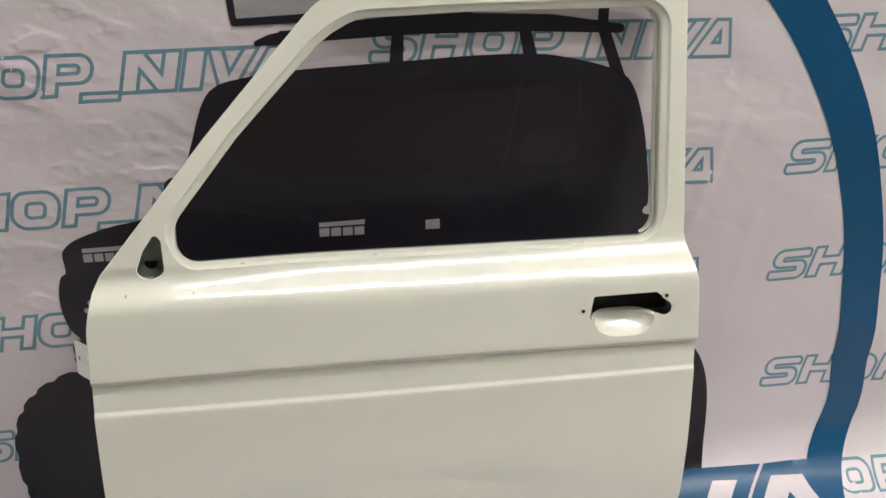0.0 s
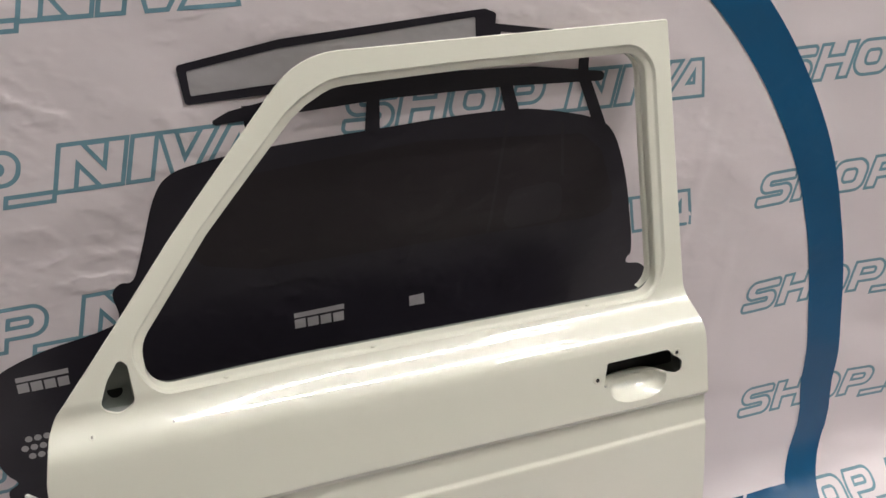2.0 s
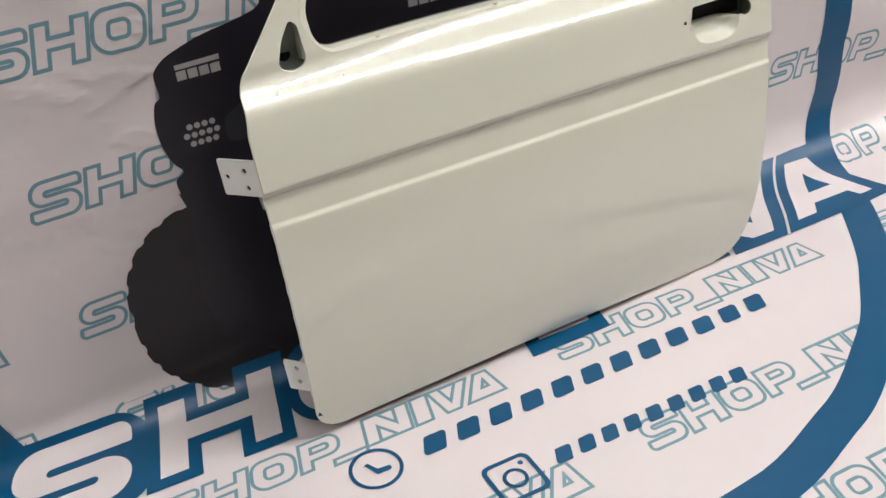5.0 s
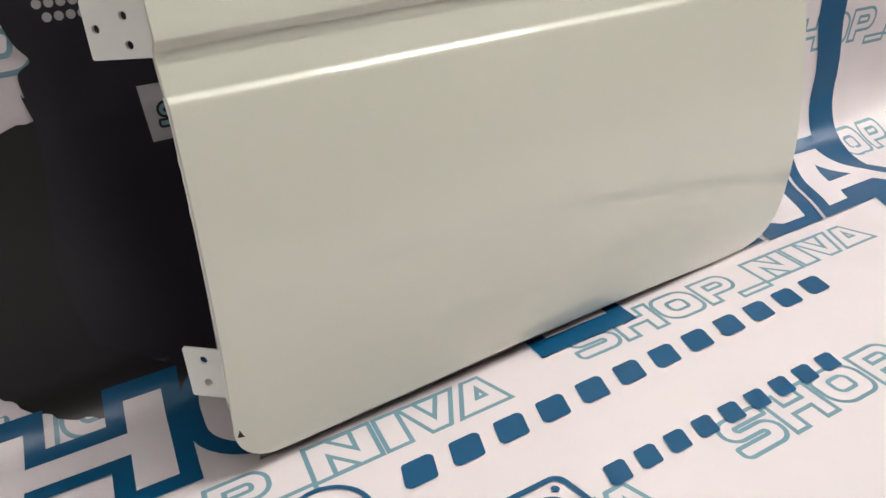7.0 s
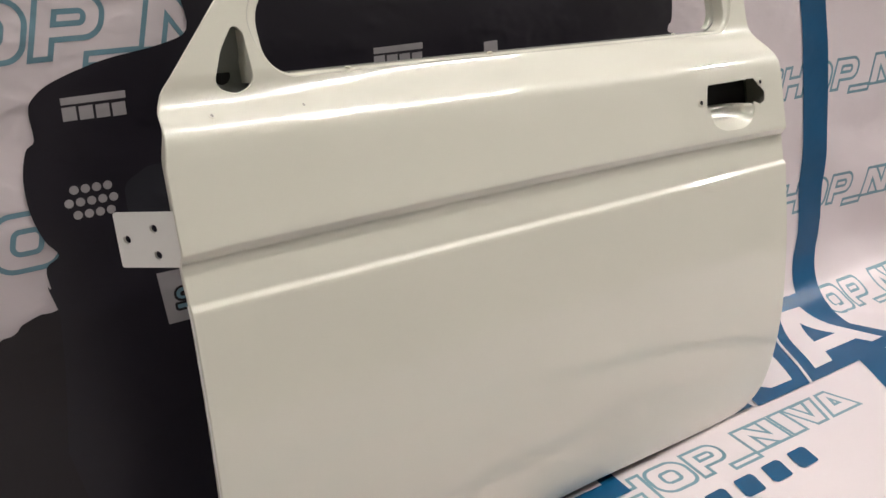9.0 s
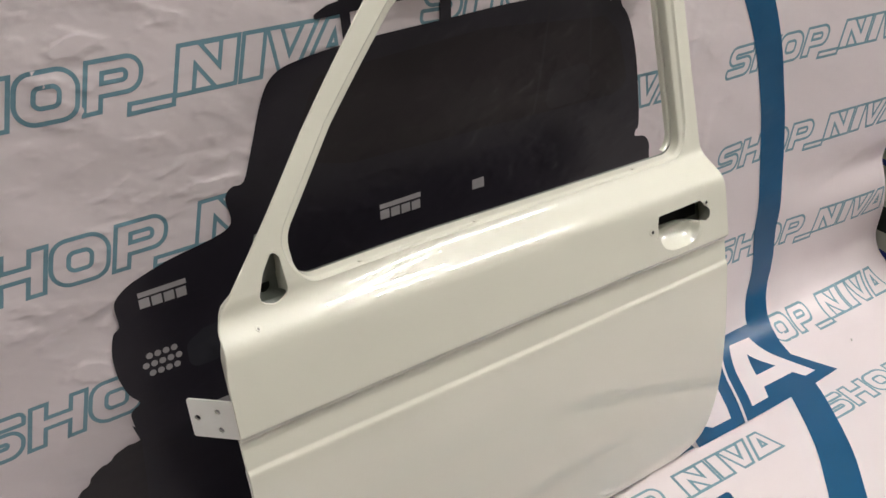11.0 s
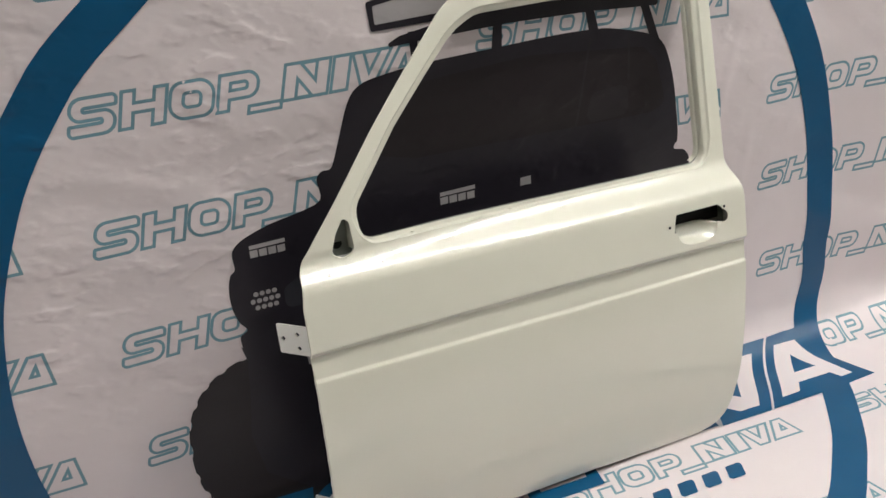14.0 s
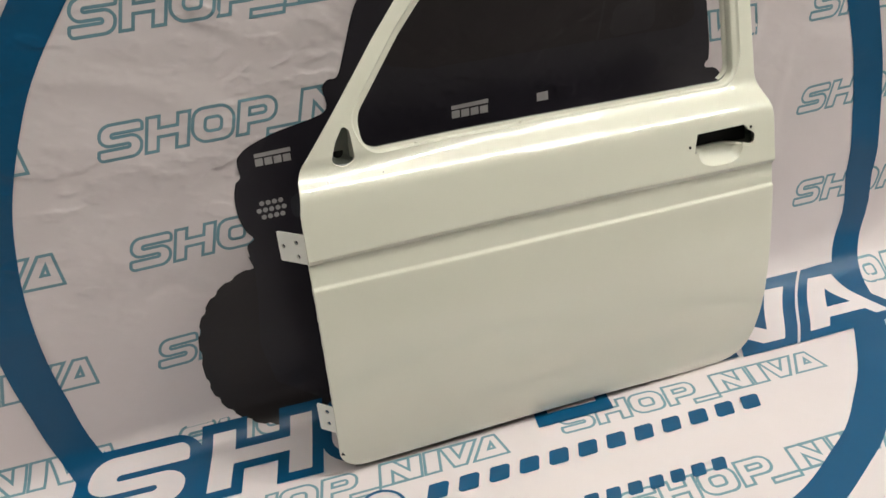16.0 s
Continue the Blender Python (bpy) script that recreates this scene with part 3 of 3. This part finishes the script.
# ---- the car door ----
SECTION = ((0.0, 1.652), (0.012, 1.6465), (0.05, 1.6375), (0.12, 1.6308), (0.2, 1.6284), (0.3, 1.6330), (0.37, 1.6398), (0.42, 1.6463), (0.444, 1.6494),
           (0.4540, 1.65095), (0.4552, 1.6516), (0.4570, 1.6532), (0.4588, 1.6550), (0.4604, 1.6563), (0.4618, 1.6568), (0.4636, 1.6571), (0.5034, 1.6666), (0.5044, 1.6662), (0.5132, 1.6594), (0.5148, 1.6587),
           (0.5215, 1.6598), (0.54, 1.6640), (0.58, 1.672), (0.605, 1.6772), (0.626, 1.6824), (0.6385, 1.6896), (0.6535, 1.7135), (0.6665, 1.7340), (0.679, 1.7412), (0.69, 1.7445))
FRAME_SLOPE = 0.2700


def section_y(z):
    if z >= 0.69:
        return 1.7445 + FRAME_SLOPE * (z - 0.69)
    for i in range(len(SECTION) - 1):
        (z0, y0), (z1, y1) = SECTION[i], SECTION[i + 1]
        if z <= z1 or i == len(SECTION) - 2:
            if 0.45 < z0 < 0.5148:
                return y0 + (y1 - y0) * (z - z0) / (z1 - z0)
            za, ya = SECTION[i - 1] if i else (2 * z0 - z1, 2 * y0 - y1)
            zb, yb = SECTION[i + 2] if i + 2 < len(SECTION) else (0.79, 1.7445 + FRAME_SLOPE * 0.1)
            m0, m1 = (y1 - ya) / (z1 - za), (yb - y0) / (zb - z0)
            h = z1 - z0
            t = max(0.0, (z - z0) / h)
            return (2 * t ** 3 - 3 * t * t + 1) * y0 + (t ** 3 - 2 * t * t + t) * h * m0 + (3 * t * t - 2 * t ** 3) * y1 + (t ** 3 - t * t) * h * m1


def skin_y(z):
    """The section, with the pressed shoulder smoothed out."""
    if z < 0.56:
        return section_y(z)
    w = 0.016 * ease(0.56, 0.60, z)
    return sum(section_y(z + w * k / 4) * (5 - abs(k)) for k in range(-4, 5)) / 25


def skin(x, z, deep=0.0):
    """A point of the door's outer skin, or deep metres behind it. The door bows a little and stands askew, and its upper crease arches."""
    bow = -0.004 * (1 - ((x + 0.09) / 0.525) ** 2)
    arch = 0.006 * (1 - ((x + 0.09) / 0.525) ** 2) * math.exp(-((z - 0.512) / 0.035) ** 2)
    return Vector((x, skin_y(z) - 0.006 * (0.435 - x) * ease(0.66, 0.4, z) + bow * ease(1.0, 0.4, z)
                   - 0.018 * ease(0.645, 0.69, z) * ease(1.08, 0.75, z) * ease(-0.2, -0.55, x) + deep, z + arch))


def skin_normal(x, z):
    e = 0.0004
    a, b = skin(x + e, z) - skin(x - e, z), skin(x, z + e) - skin(x, z - e)
    n = a.cross(b).normalized()
    return n if n.y < 0 else -n


outline = clean(rounded(pts(-0.617, 0.019, -0.40, 0.0215, -0.20, 0.0235, 0.0, 0.0205, 0.15, 0.0135, 0.27, 0.0065, 0.330, 0.0075, 0.362, 0.016, 0.384, 0.031, 0.400, 0.053, 0.4125, 0.088, 0.4215, 0.135, 0.4275, 0.20,
                            0.431, 0.30, 0.4335, 0.45, 0.4375, 0.515, 0.4375, 0.61, 0.432, 0.650, 0.4265, 0.685, 0.4335, 1.123, 0.042, 1.1175, -0.195, 1.1135,
                            -0.413, 0.881, -0.592, 0.675, -0.604, 0.652, -0.614, 0.60, -0.616, 0.50),
                        [0.055, 0, 0, 0, 0, 0, 0.04, 0.04, 0.04, 0.04, 0.06, 0.1, 0.2, 0.2, 0.02, 0.02, 0.03, 0.02, 0.02, 0.004, 0.2, 0.14, 0, 0.02, 0.02, 0.05, 0], 12))
opening = clean(rounded(pts(-0.468, 0.679, 0.378, 0.677, 0.389, 1.074, 0.037, 1.070, -0.150, 1.063, -0.205, 1.034, -0.360, 0.879, -0.471, 0.748), [0.042, 0.036, 0.035, 0.3, 0.08, 0.1, 0, 0.05], 10))
opening = resample(opening, 0.006)
# the recess round the opening dies out along the sill
opening_out = [p.lerp(q, 0.22 + 0.78 * ease(0.686, 0.745, p.y)) for p, q in zip(opening, offset_loop(opening, -0.016))]
mirror_hole = clean(rounded(pts(-0.502, 0.739, -0.4915, 0.728, -0.4885, 0.672, -0.512, 0.663, -0.538, 0.673, -0.522, 0.712), [0.008, 0.008, 0.016, 0.02, 0.018, 0.03], 8))
handle_hole = clean(rounded(pts(0.232, 0.563, 0.243, 0.562, 0.2425, 0.568, 0.2415, 0.553, 0.252, 0.536, 0.274, 0.527, 0.320, 0.5265, 0.343, 0.535, 0.3535, 0.552, 0.3535, 0.568, 0.371, 0.561, 0.384, 0.566, 0.386, 0.580, 0.358, 0.604, 0.241, 0.603),
                            [0.003, 0.003, 0.001, 0.02, 0.02, 0.03, 0.03, 0.02, 0.02, 0.002, 0.008, 0.008, 0.008, 0.004, 0.004], 8))

door = new("car_door")
tagged(door, "cream-white painted steel car door shell without glass, leaning against the banner", "car door")


def skinned(bm, deep=0.0):
    for v in bm.verts:
        v.co = skin(v.co.x, v.co.y, deep)
    return bm


levels = sorted({z for z, _ in SECTION} | {z + d for z in (0.5034, 0.5132, 0.5148) for d in (-0.0008, 0.0008)} | {0.47, 0.48, 0.49} | {0.62 + 0.003 * k for k in range(26)} | {0.05 * k for k in range(23)})
bm = sheet([resample(outline, 0.02)], [resample(opening_out, 0.015), mirror_hole, handle_hole], 0, levels, [-0.6 + 0.06 * k for k in range(18)])
xz = [(v.co.x, v.co.y) for v in bm.verts]
skinned(bm)
for f in bm.faces:
    f.normal_update()
    if f.normal.y > 0:
        f.normal_flip()
outer = part("outer_skin", bm, PAINT, door, smooth=True)
outer.data.normals_split_custom_set_from_vertices([skin_normal(x, z) for x, z in xz])


def lip(name, loop, profile, material, label="", inward=True):
    """A folded edge along an outline: profile gives steps sideways and backwards."""
    if area2(loop) < 0:
        loop = loop[::-1]
    loop = resample(loop, 0.006)
    bm = bmesh.new()
    rings = []
    for side, deep in profile:
        moved = offset_loop(loop, side if inward else -side)
        rings.append([bm.verts.new(skin(p.x, p.y, deep)) for p in moved])
    for a, b in zip(rings, rings[1:]):
        for i in range(len(a)):
            bm.faces.new((a[i - 1], a[i], b[i], b[i - 1]))
    bmesh.ops.recalc_face_normals(bm, faces=bm.faces)
    ob = part(name, bm, material, door, label, smooth=True)
    return ob


lip("edge_hem", outline, ((0, 0), (-0.0010, 0.0006), (-0.0015, 0.002), (-0.001, 0.0035), (0.001, 0.0045), (0.010, 0.005), (0.012, 0.012)), PAINT)
# the uneven hem that peeps out beside the front edge
bm = bmesh.new()
rails = [[], [], []]
for k in range(90):
    z = 0.115 + 0.345 * k / 89
    out = 0.0016 + 0.0010 * noise.noise((z * 60, 3.0, 0.0)) + 0.0007 * max(0.0, math.sin(z * 115)) ** 3
    x = -0.6165
    for rail, (side, deep) in zip(rails, ((0.004, 0.0052), (-out, 0.0056), (-out + 0.0006, 0.0084))):
        rail.append(bm.verts.new(skin(x + side, z, deep)))
for a, b in zip(rails, rails[1:]):
    for k in range(89):
        bm.faces.new((a[k], a[k + 1], b[k + 1], b[k]))
bmesh.ops.recalc_face_normals(bm, faces=bm.faces)
part("front_hem", bm, PRIMER, door, "white primed uneven hem", smooth=True)
bm = bmesh.new()
rings = [[bm.verts.new(skin(a.x + (b.x - a.x) * f, a.y + (b.y - a.y) * f, deep)) for a, b in zip(opening_out, opening)]
         for f, deep in ((0, 0), (0.06, 0.0006), (0.15, 0.0030), (0.23, 0.0048), (0.38, 0.0056), (0.84, 0.0076), (0.95, 0.0088), (1.0, 0.0115), (1.0, 0.024), (0.93, 0.028))]
for a, b in zip(rings, rings[1:]):
    for k in range(len(a)):
        bm.faces.new((a[k - 1], a[k], b[k], b[k - 1]))
bmesh.ops.recalc_face_normals(bm, faces=bm.faces)
part("window_flange", bm, PAINT, door, smooth=True)
# the glass channel shows along the top and the rear upright alone
channel = [p for p in resample(opening, 0.006) if p.x > 0.345 and p.y > 0.679 or p.y > 1.045]
start = max(range(len(channel)), key=lambda k: (channel[k] - channel[k - 1]).length)
channel = channel[start:] + channel[:start]
bm = bmesh.new()
strips = []
for k, p in enumerate(channel):
    a, b = channel[max(0, k - 1)], channel[min(len(channel) - 1, k + 1)]
    along = (b - a).normalized()
    inn = Vector((-along.y, along.x)) * (1 if area2(opening) > 0 else -1)
    strips.append([bm.verts.new(skin(p.x + inn.x * side, p.y + inn.y * side, deep)) for side, deep in ((-0.004, 0.026), (-0.0045, 0.033), (-0.0015, 0.0335), (0.0005, 0.0345), (0.0010, 0.037), (0.0008, 0.044))])
for a, b in zip(strips, strips[1:]):
    for k in range(5):
        bm.faces.new((a[k], a[k + 1], b[k + 1], b[k]))
bmesh.ops.recalc_face_normals(bm, faces=bm.faces)
part("glass_channel", bm, PAINT, door, "cream glass channel", smooth=True)
lip("mirror_hole_rim", mirror_hole, ((0, 0), (0.0006, 0.0006), (0.0008, 0.003)), PAINT)

# the inner half of the shell
inner_outline = offset_loop(outline, 0.014)


def inner_deep(z):
    return 0.062 - 0.040 * ease(0.60, 0.72, z)


bm = sheet([resample(inner_outline, 0.03)], [resample(offset_loop(opening, 0.0), 0.03)], 0, [0.1 * k for k in range(12)] + [0.64, 0.66, 0.68])
for v in bm.verts:
    v.co = skin(v.co.x, v.co.y, inner_deep(v.co.y))
part("inner_panel", bm, INSIDE, door, "grey primed inner panel", smooth=True)
bm = bmesh.new()
loop = resample(inner_outline, 0.006)
a = [bm.verts.new(skin(p.x, p.y, 0.008)) for p in loop]
b = [bm.verts.new(skin(p.x, p.y, inner_deep(p.y))) for p in loop]
for i in range(len(a)):
    bm.faces.new((a[i - 1], a[i], b[i], b[i - 1]))
part("shell_side", bm, PAINT, door, smooth=True)

# lower edge the door stands on, coloured dark for the shade beneath it
bm = bmesh.new()
low = [Vector((-0.585 + 0.93 * k / 40, 0.0)) for k in range(41)]
rails = [[bm.verts.new(skin(p.x, z, deep)) for p in low] for z, deep in ((0.034, 0.0075), (0.012, 0.0095), (0.0028, 0.013), (0.0028, 0.024), (0.034, 0.030))]
for a, b in zip(rails, rails[1:]):
    for k in range(40):
        bm.faces.new((a[k], a[k + 1], b[k + 1], b[k]))
bmesh.ops.recalc_face_normals(bm, faces=bm.faces)
part("shaded_lower_edge", bm, EDGE_SHADE, door, "dull brown-grey lower edge, coloured for the shade under the door", smooth=True)

# the dished grip under the handle opening
bm = bmesh.new()
GN, GM = 28, 10
cols = []
for i in range(GN + 1):
    s = -1 + 2 * i / GN
    x = 0.2970 + 0.0595 * s
    low = 0.5225 + 0.034 * (1 - (1 - abs(s) ** 3.2) ** (1 / 2.2))
    col = []
    for j in range(GM + 1):
        t = j / GM
        z = low + (0.5610 - low) * t
        side = 1 - abs(s) ** 4
        deep = 0.0012 + 0.031 * side * math.sin(min(1, t * 1.2) * math.pi / 2) ** 0.9
        col.append(bm.verts.new(skin(x, z, deep)))
    top = skin(x, 0.5610, 0.032 * (1 - abs(s) ** 4) + 0.008)
    col.append(bm.verts.new(top + Vector((0, 0, 0.002))))
    cols.append(col)
for i in range(GN):
    for j in range(GM + 1):
        bm.faces.new((cols[i][j], cols[i + 1][j], cols[i + 1][j + 1], cols[i][j + 1]))
part("grip_dish", bm, PAINT, door, "cream dished grip", smooth=True)
# near-black sheet that stands for the shade behind the opening
part("handle_shade", skinned(sheet([rounded(pts(0.225, 0.555, 0.392, 0.555, 0.392, 0.612, 0.225, 0.612), 0.004)], [], 0), 0.043), HOLE_SHADE, door, "near-black sheet for the shade behind the handle opening")


# dabs of weld along the sill's edge
for x in (-0.362, -0.137, 0.239):
    bm = bmesh.new()
    bmesh.ops.create_uvsphere(bm, u_segments=12, v_segments=8, radius=1.0)
    bm.transform(Matrix.Translation(skin(x, 0.6795, 0.006)) @ Matrix.Diagonal((0.0045, 0.0030, 0.0016, 1)))
    part("weld_dab", bm, PAINT, door, "small painted weld dab", smooth=True)


# the skin is not pierced: a dark disc carries the hole's shade
def punched(name, x, z, r, label, dimple=True, material=HOLE_SHADE):
    ring = [Vector((x + math.cos(a) * r, z + math.sin(a) * r)) for a in [k * math.pi / 8 for k in range(16)]]
    hole = part(name, skinned(sheet([ring], [], 0), -0.0012), material, door, label)
    if dimple:
        lip("hole_rim", [Vector((x + math.cos(a) * r * 2.5, z + math.sin(a) * r * 2.0)) for a in [k * math.pi / 10 for k in range(20)]],
            ((0, -0.0003), (r * 0.25, -0.0010), (r * 0.55, -0.0006)), PAINT)


punched("screw_hole_shade", 0.2205, 0.579, 0.0034, "small near-black disc for the shade in a screw hole")
punched("screw_hole_shade", 0.3755, 0.5965, 0.0034, "small near-black disc for the shade in a screw hole")
punched("trim_hole_shade", -0.551, 0.647, 0.0016, "small dull disc for the shade in a painted-over trim hole", True, DIMPLE_SHADE)
punched("trim_hole_shade", -0.443, 0.647, 0.0014, "small dull disc for the shade in a painted-over trim hole", False, DIMPLE_SHADE)
# this hole too is only a near-black patch in place of its shade
part("drain_hole_shade", skinned(sheet([pts(-0.6155, 0.067, -0.6065, 0.064, -0.612, 0.0765)], [], 0), -0.0012), HOLE_SHADE, door, "small near-black triangle for the shade in a hole")

# bracket seen through the mirror hole
part("mirror_bracket", skinned(sheet([rounded(pts(-0.56, 0.645, -0.47, 0.645, -0.47, 0.755, -0.51, 0.755), 0.004)], [circle(Vector((-0.515, 0.682)), 0.0105, 20)], 0, [0.66, 0.68, 0.7, 0.72]), 0.030), INSIDE, door, "grey-green bracket behind the mirror hole")
# near-black disc set behind the bracket's hole as its shade
part("bracket_hole_shade", skinned(sheet([circle(Vector((-0.515, 0.682)), 0.013, 20)], [], 0), 0.0315), HOLE_SHADE, door, "near-black disc for the shade in the bracket's round hole")
bm = bmesh.new()
cols = [[bm.verts.new(skin(-0.4872 - 0.0006 * i, z, 0.002 + 0.005 * j)) for i, j in ((0, 0), (0.5, 1), (3, 3), (10, 5))] for z in (0.672, 0.69, 0.71, 0.73)]
for a, b in zip(cols, cols[1:]):
    for i in range(3):
        bm.faces.new((a[i], a[i + 1], b[i + 1], b[i]))
part("mirror_hole_fold", bm, PAINT, door, "cream folded edge", smooth=True)


def hinge(name, a, b, tall, z_shift, holes, label):
    """A flat steel hinge leaf from a (at the door) to b, both points at half height."""
    a, b = Vector(a), Vector(b)
    along = (b - a)
    length = along.length
    along.normalize()
    up = Vector((0, 0.17, 1)).normalized()
    out = along.cross(up).normalized()
    if out.y > 0:
        out = -out
    q = [Vector((0, -tall / 2 + z_shift)), Vector((length, -tall / 2)), Vector((length, tall / 2)), Vector((0, tall / 2 + z_shift))]
    rims = [circle(Vector((s * length, h * tall)), r, 14) for s, h, r in holes]
    bm = sheet([rounded(q, [0, 0.003, 0.003, 0])], rims, 0)
    back = bmesh.ops.extrude_face_region(bm, geom=bm.faces[:])
    for v in back["geom"]:
        if isinstance(v, bmesh.types.BMVert):
            v.co.z -= 0.004
    for v in bm.verts:
        v.co = a + along * v.co.x + up * v.co.y + out * (v.co.z + 0.002)
    bmesh.ops.recalc_face_normals(bm, faces=bm.faces)
    return part(name, bm, PRIMER, door, label)


hinge("upper_hinge", (-0.600, 1.676, 0.521), (-0.6555, 1.741, 0.521), 0.060, 0.004, ((0.86, 0.02, 0.0045), (0.46, 0.24, 0.0045), (0.46, -0.24, 0.0045)), "white primed upper hinge leaf with three holes")
hinge("lower_hinge", (-0.597, 1.645, 0.140), (-0.6415, 1.679, 0.144), 0.060, -0.004, ((0.62, 0.24, 0.0045), (0.62, -0.22, 0.0045)), "white primed lower hinge leaf with two holes")


# ---- cartons beside the banner ----
def writing(name, words, size, m, material, parent, label=""):
    """Raised lettering as a mesh part."""
    cu = bpy.data.curves.new(name, "FONT")
    cu.body, cu.size, cu.extrude = words, size, 0.0002
    ob = bpy.data.objects.new(name, cu)
    me = bpy.data.meshes.new_from_object(ob)
    bpy.data.objects.remove(ob)
    me.materials.append(material)
    o = new(name, me)
    o.matrix_basis = m
    o.parent = parent
    if label:
        tagged(o, label)
    return o


def patch(name, parent, material, loop, m, label=""):
    """A printed area on a flat face; m takes its x, y to the face."""
    bm = sheet([loop], [], 0)
    bm.transform(m)
    return part(name, bm, material, parent, label)


BH, L, W = 0.384, 0.50, 0.42
carton = new("mirror_carton")
carton.matrix_basis = pose(1.494, 1.7225, 0.0, 0, 0, -23.8)
tagged(carton, "blue and cream printed cardboard carton with a black part pictured", "carton")
part("body", box(bmesh.new(), 0, W, 0, L, 0, BH - 0.006, 0.003), CARD_WHITE, carton, "cream cardboard body")
part("lid", box(bmesh.new(), -0.003, W + 0.003, -0.003, L + 0.003, 0.345, BH, 0.004), CARD_BLUE, carton, "glossy blue lid")
side = Matrix(((0, 0, -1, -0.0008), (-1, 0, 0, L), (0, 1, 0, 0), (0, 0, 0, 1)))
rect = lambda a, b, lo, hi: [Vector((a, lo)), Vector((b, lo)), Vector((b, hi)), Vector((a, hi))]
patch("stripe", carton, CARD_BLUE, rect(0, L, 0.298, 0.316), side, "blue stripe")
patch("stripe", carton, CARD_BLUE, rect(0, L, 0.004, 0.038), side, "blue stripe")
for i in range(4):
    a = 0.100 + i * 0.117
    patch("seal", carton, INK_RED, rounded([Vector((a + p, 0.327 + q)) for p, q in ((-0.010, -0.006), (0.008, -0.009), (0.011, 0.004), (-0.002, 0.010))], 0.005), side, "small brown-red seal")
writing("heading", "\u041b\u0410", 0.042, side @ Matrix.Translation((0.274, 0.245, 0.0004)), INK_RED, carton, "red heading letters")
writing("caption", "\u041d\u0410\u0420\u0423\u0416\u041d\u042b\u0415", 0.0185, side @ Matrix.Translation((0.350, 0.253, 0.0004)), INK_RED, carton, "red printed caption")
writing("caption", "(\u041a\u041e\u041c\u041f\u041b\u0415\u041a\u0422)", 0.0185, side @ Matrix.Translation((0.284, 0.225, 0.0004)), INK_RED, carton, "red printed caption")
picture = rounded([Vector(p) for p in ((0.20, 0.085), (0.20, 0.168), (0.30, 0.176), (0.38, 0.200), (0.415, 0.196), (0.436, 0.160), (0.447, 0.110), (0.40, 0.113), (0.33, 0.098))], 0.008)
patch("picture", carton, INK_BLACK, picture, side, "black pictured part")
patch("picture", carton, INK_BLACK, rounded([Vector(p) for p in ((0.444, 0.106), (0.500, 0.100), (0.475, 0.216))], 0.004), side, "black pictured part")
patch("highlight", carton, GREY, rect(0.325, 0.352, 0.148, 0.153), side @ Matrix.Translation((0, 0, 0.0006)), "grey mark")
top = Matrix(((0, 1, 0, 0.0), (-1, 0, 0, L), (0, 0, 1, BH + 0.0008), (0, 0, 0, 1)))
for i in range(6):
    a, b = 0.199 - 0.0154 * i, 0.090 + 0.0262 * i
    patch("tick_box", carton, CARD_WHITE, rect(a - 0.012, a + 0.012, b - 0.0085, b + 0.0085), top, "cream tick box")
    for k in range(4):
        c = a - 0.040 - 0.015 * k
        patch("code_bar", carton, CARD_WHITE, rect(c, c + 0.009, b - 0.006, b + 0.006), top, "pale printed bar")
for a, b, lo, tall in ((0.18, 0.30, 0.014, 0.012), (0.31, 0.36, 0.014, 0.012), (0.37, 0.48, 0.014, 0.012), (0.27, 0.33, 0.042, 0.009), (0.335, 0.47, 0.042, 0.009), (0.18, 0.205, 0.046, 0.018),
                       (0.30, 0.36, 0.075, 0.006), (0.27, 0.35, 0.100, 0.006), (0.22, 0.29, 0.128, 0.006), (0.30, 0.40, 0.128, 0.006), (0.20, 0.27, 0.152, 0.006), (0.28, 0.33, 0.152, 0.006), (0.21, 0.30, 0.178, 0.006), (0.18, 0.26, 0.205, 0.006), (0.17, 0.22, 0.232, 0.006)):
    x = a
    while x < b - 0.004:
        patch("text_bar", carton, CARD_WHITE, rect(x, min(b, x + tall * 0.9), lo, lo + tall), top, "pale printed bar")
        x += tall * 1.25

crate = new("brown_carton")
crate.matrix_basis = carton.matrix_basis @ Matrix.Translation((0.287, 0.10, BH + 0.0015))
tagged(crate, "plain brown cardboard box with open pale flap on blue carton", "carton")
part("body", box(bmesh.new(), 0, 0.125, 0, 0.37, 0, 0.142, 0.003), CARD_BROWN, crate, "brown cardboard body")
bm = box(bmesh.new(), -0.045, 0.004, 0.0, 0.37, 0.1425, 0.1465, 0.001)
part("flap", bm, CARD_WHITE, crate, "pale open flap")

# a small scrap lying on the cloth
scrap = new("foil_scrap")
scrap.location = banner_point(1.067, -0.089, 0.003)
scrap.rotation_euler = (0, 0, 0.5)
tagged(scrap, "small crumpled scrap of bright foil lying on the banner", "scrap")
bm = bmesh.new()
grid = [[bm.verts.new((0.0035 * (i - 2), 0.0025 * (j - 1), 0.0015 + 0.0025 * noise.noise((i * 0.9, j * 1.3, 7.0)))) for j in range(3)] for i in range(5)]
for i in range(4):
    for j in range(2):
        bm.faces.new((grid[i][j], grid[i + 1][j], grid[i + 1][j + 1], grid[i][j + 1]))
part("sheet", bm, surface("crumpled_foil", (0.55, 0.53, 0.50), (0.70, 0.68, 0.64), 0.3, 60.0, 0.1, metal=0.8), scrap)
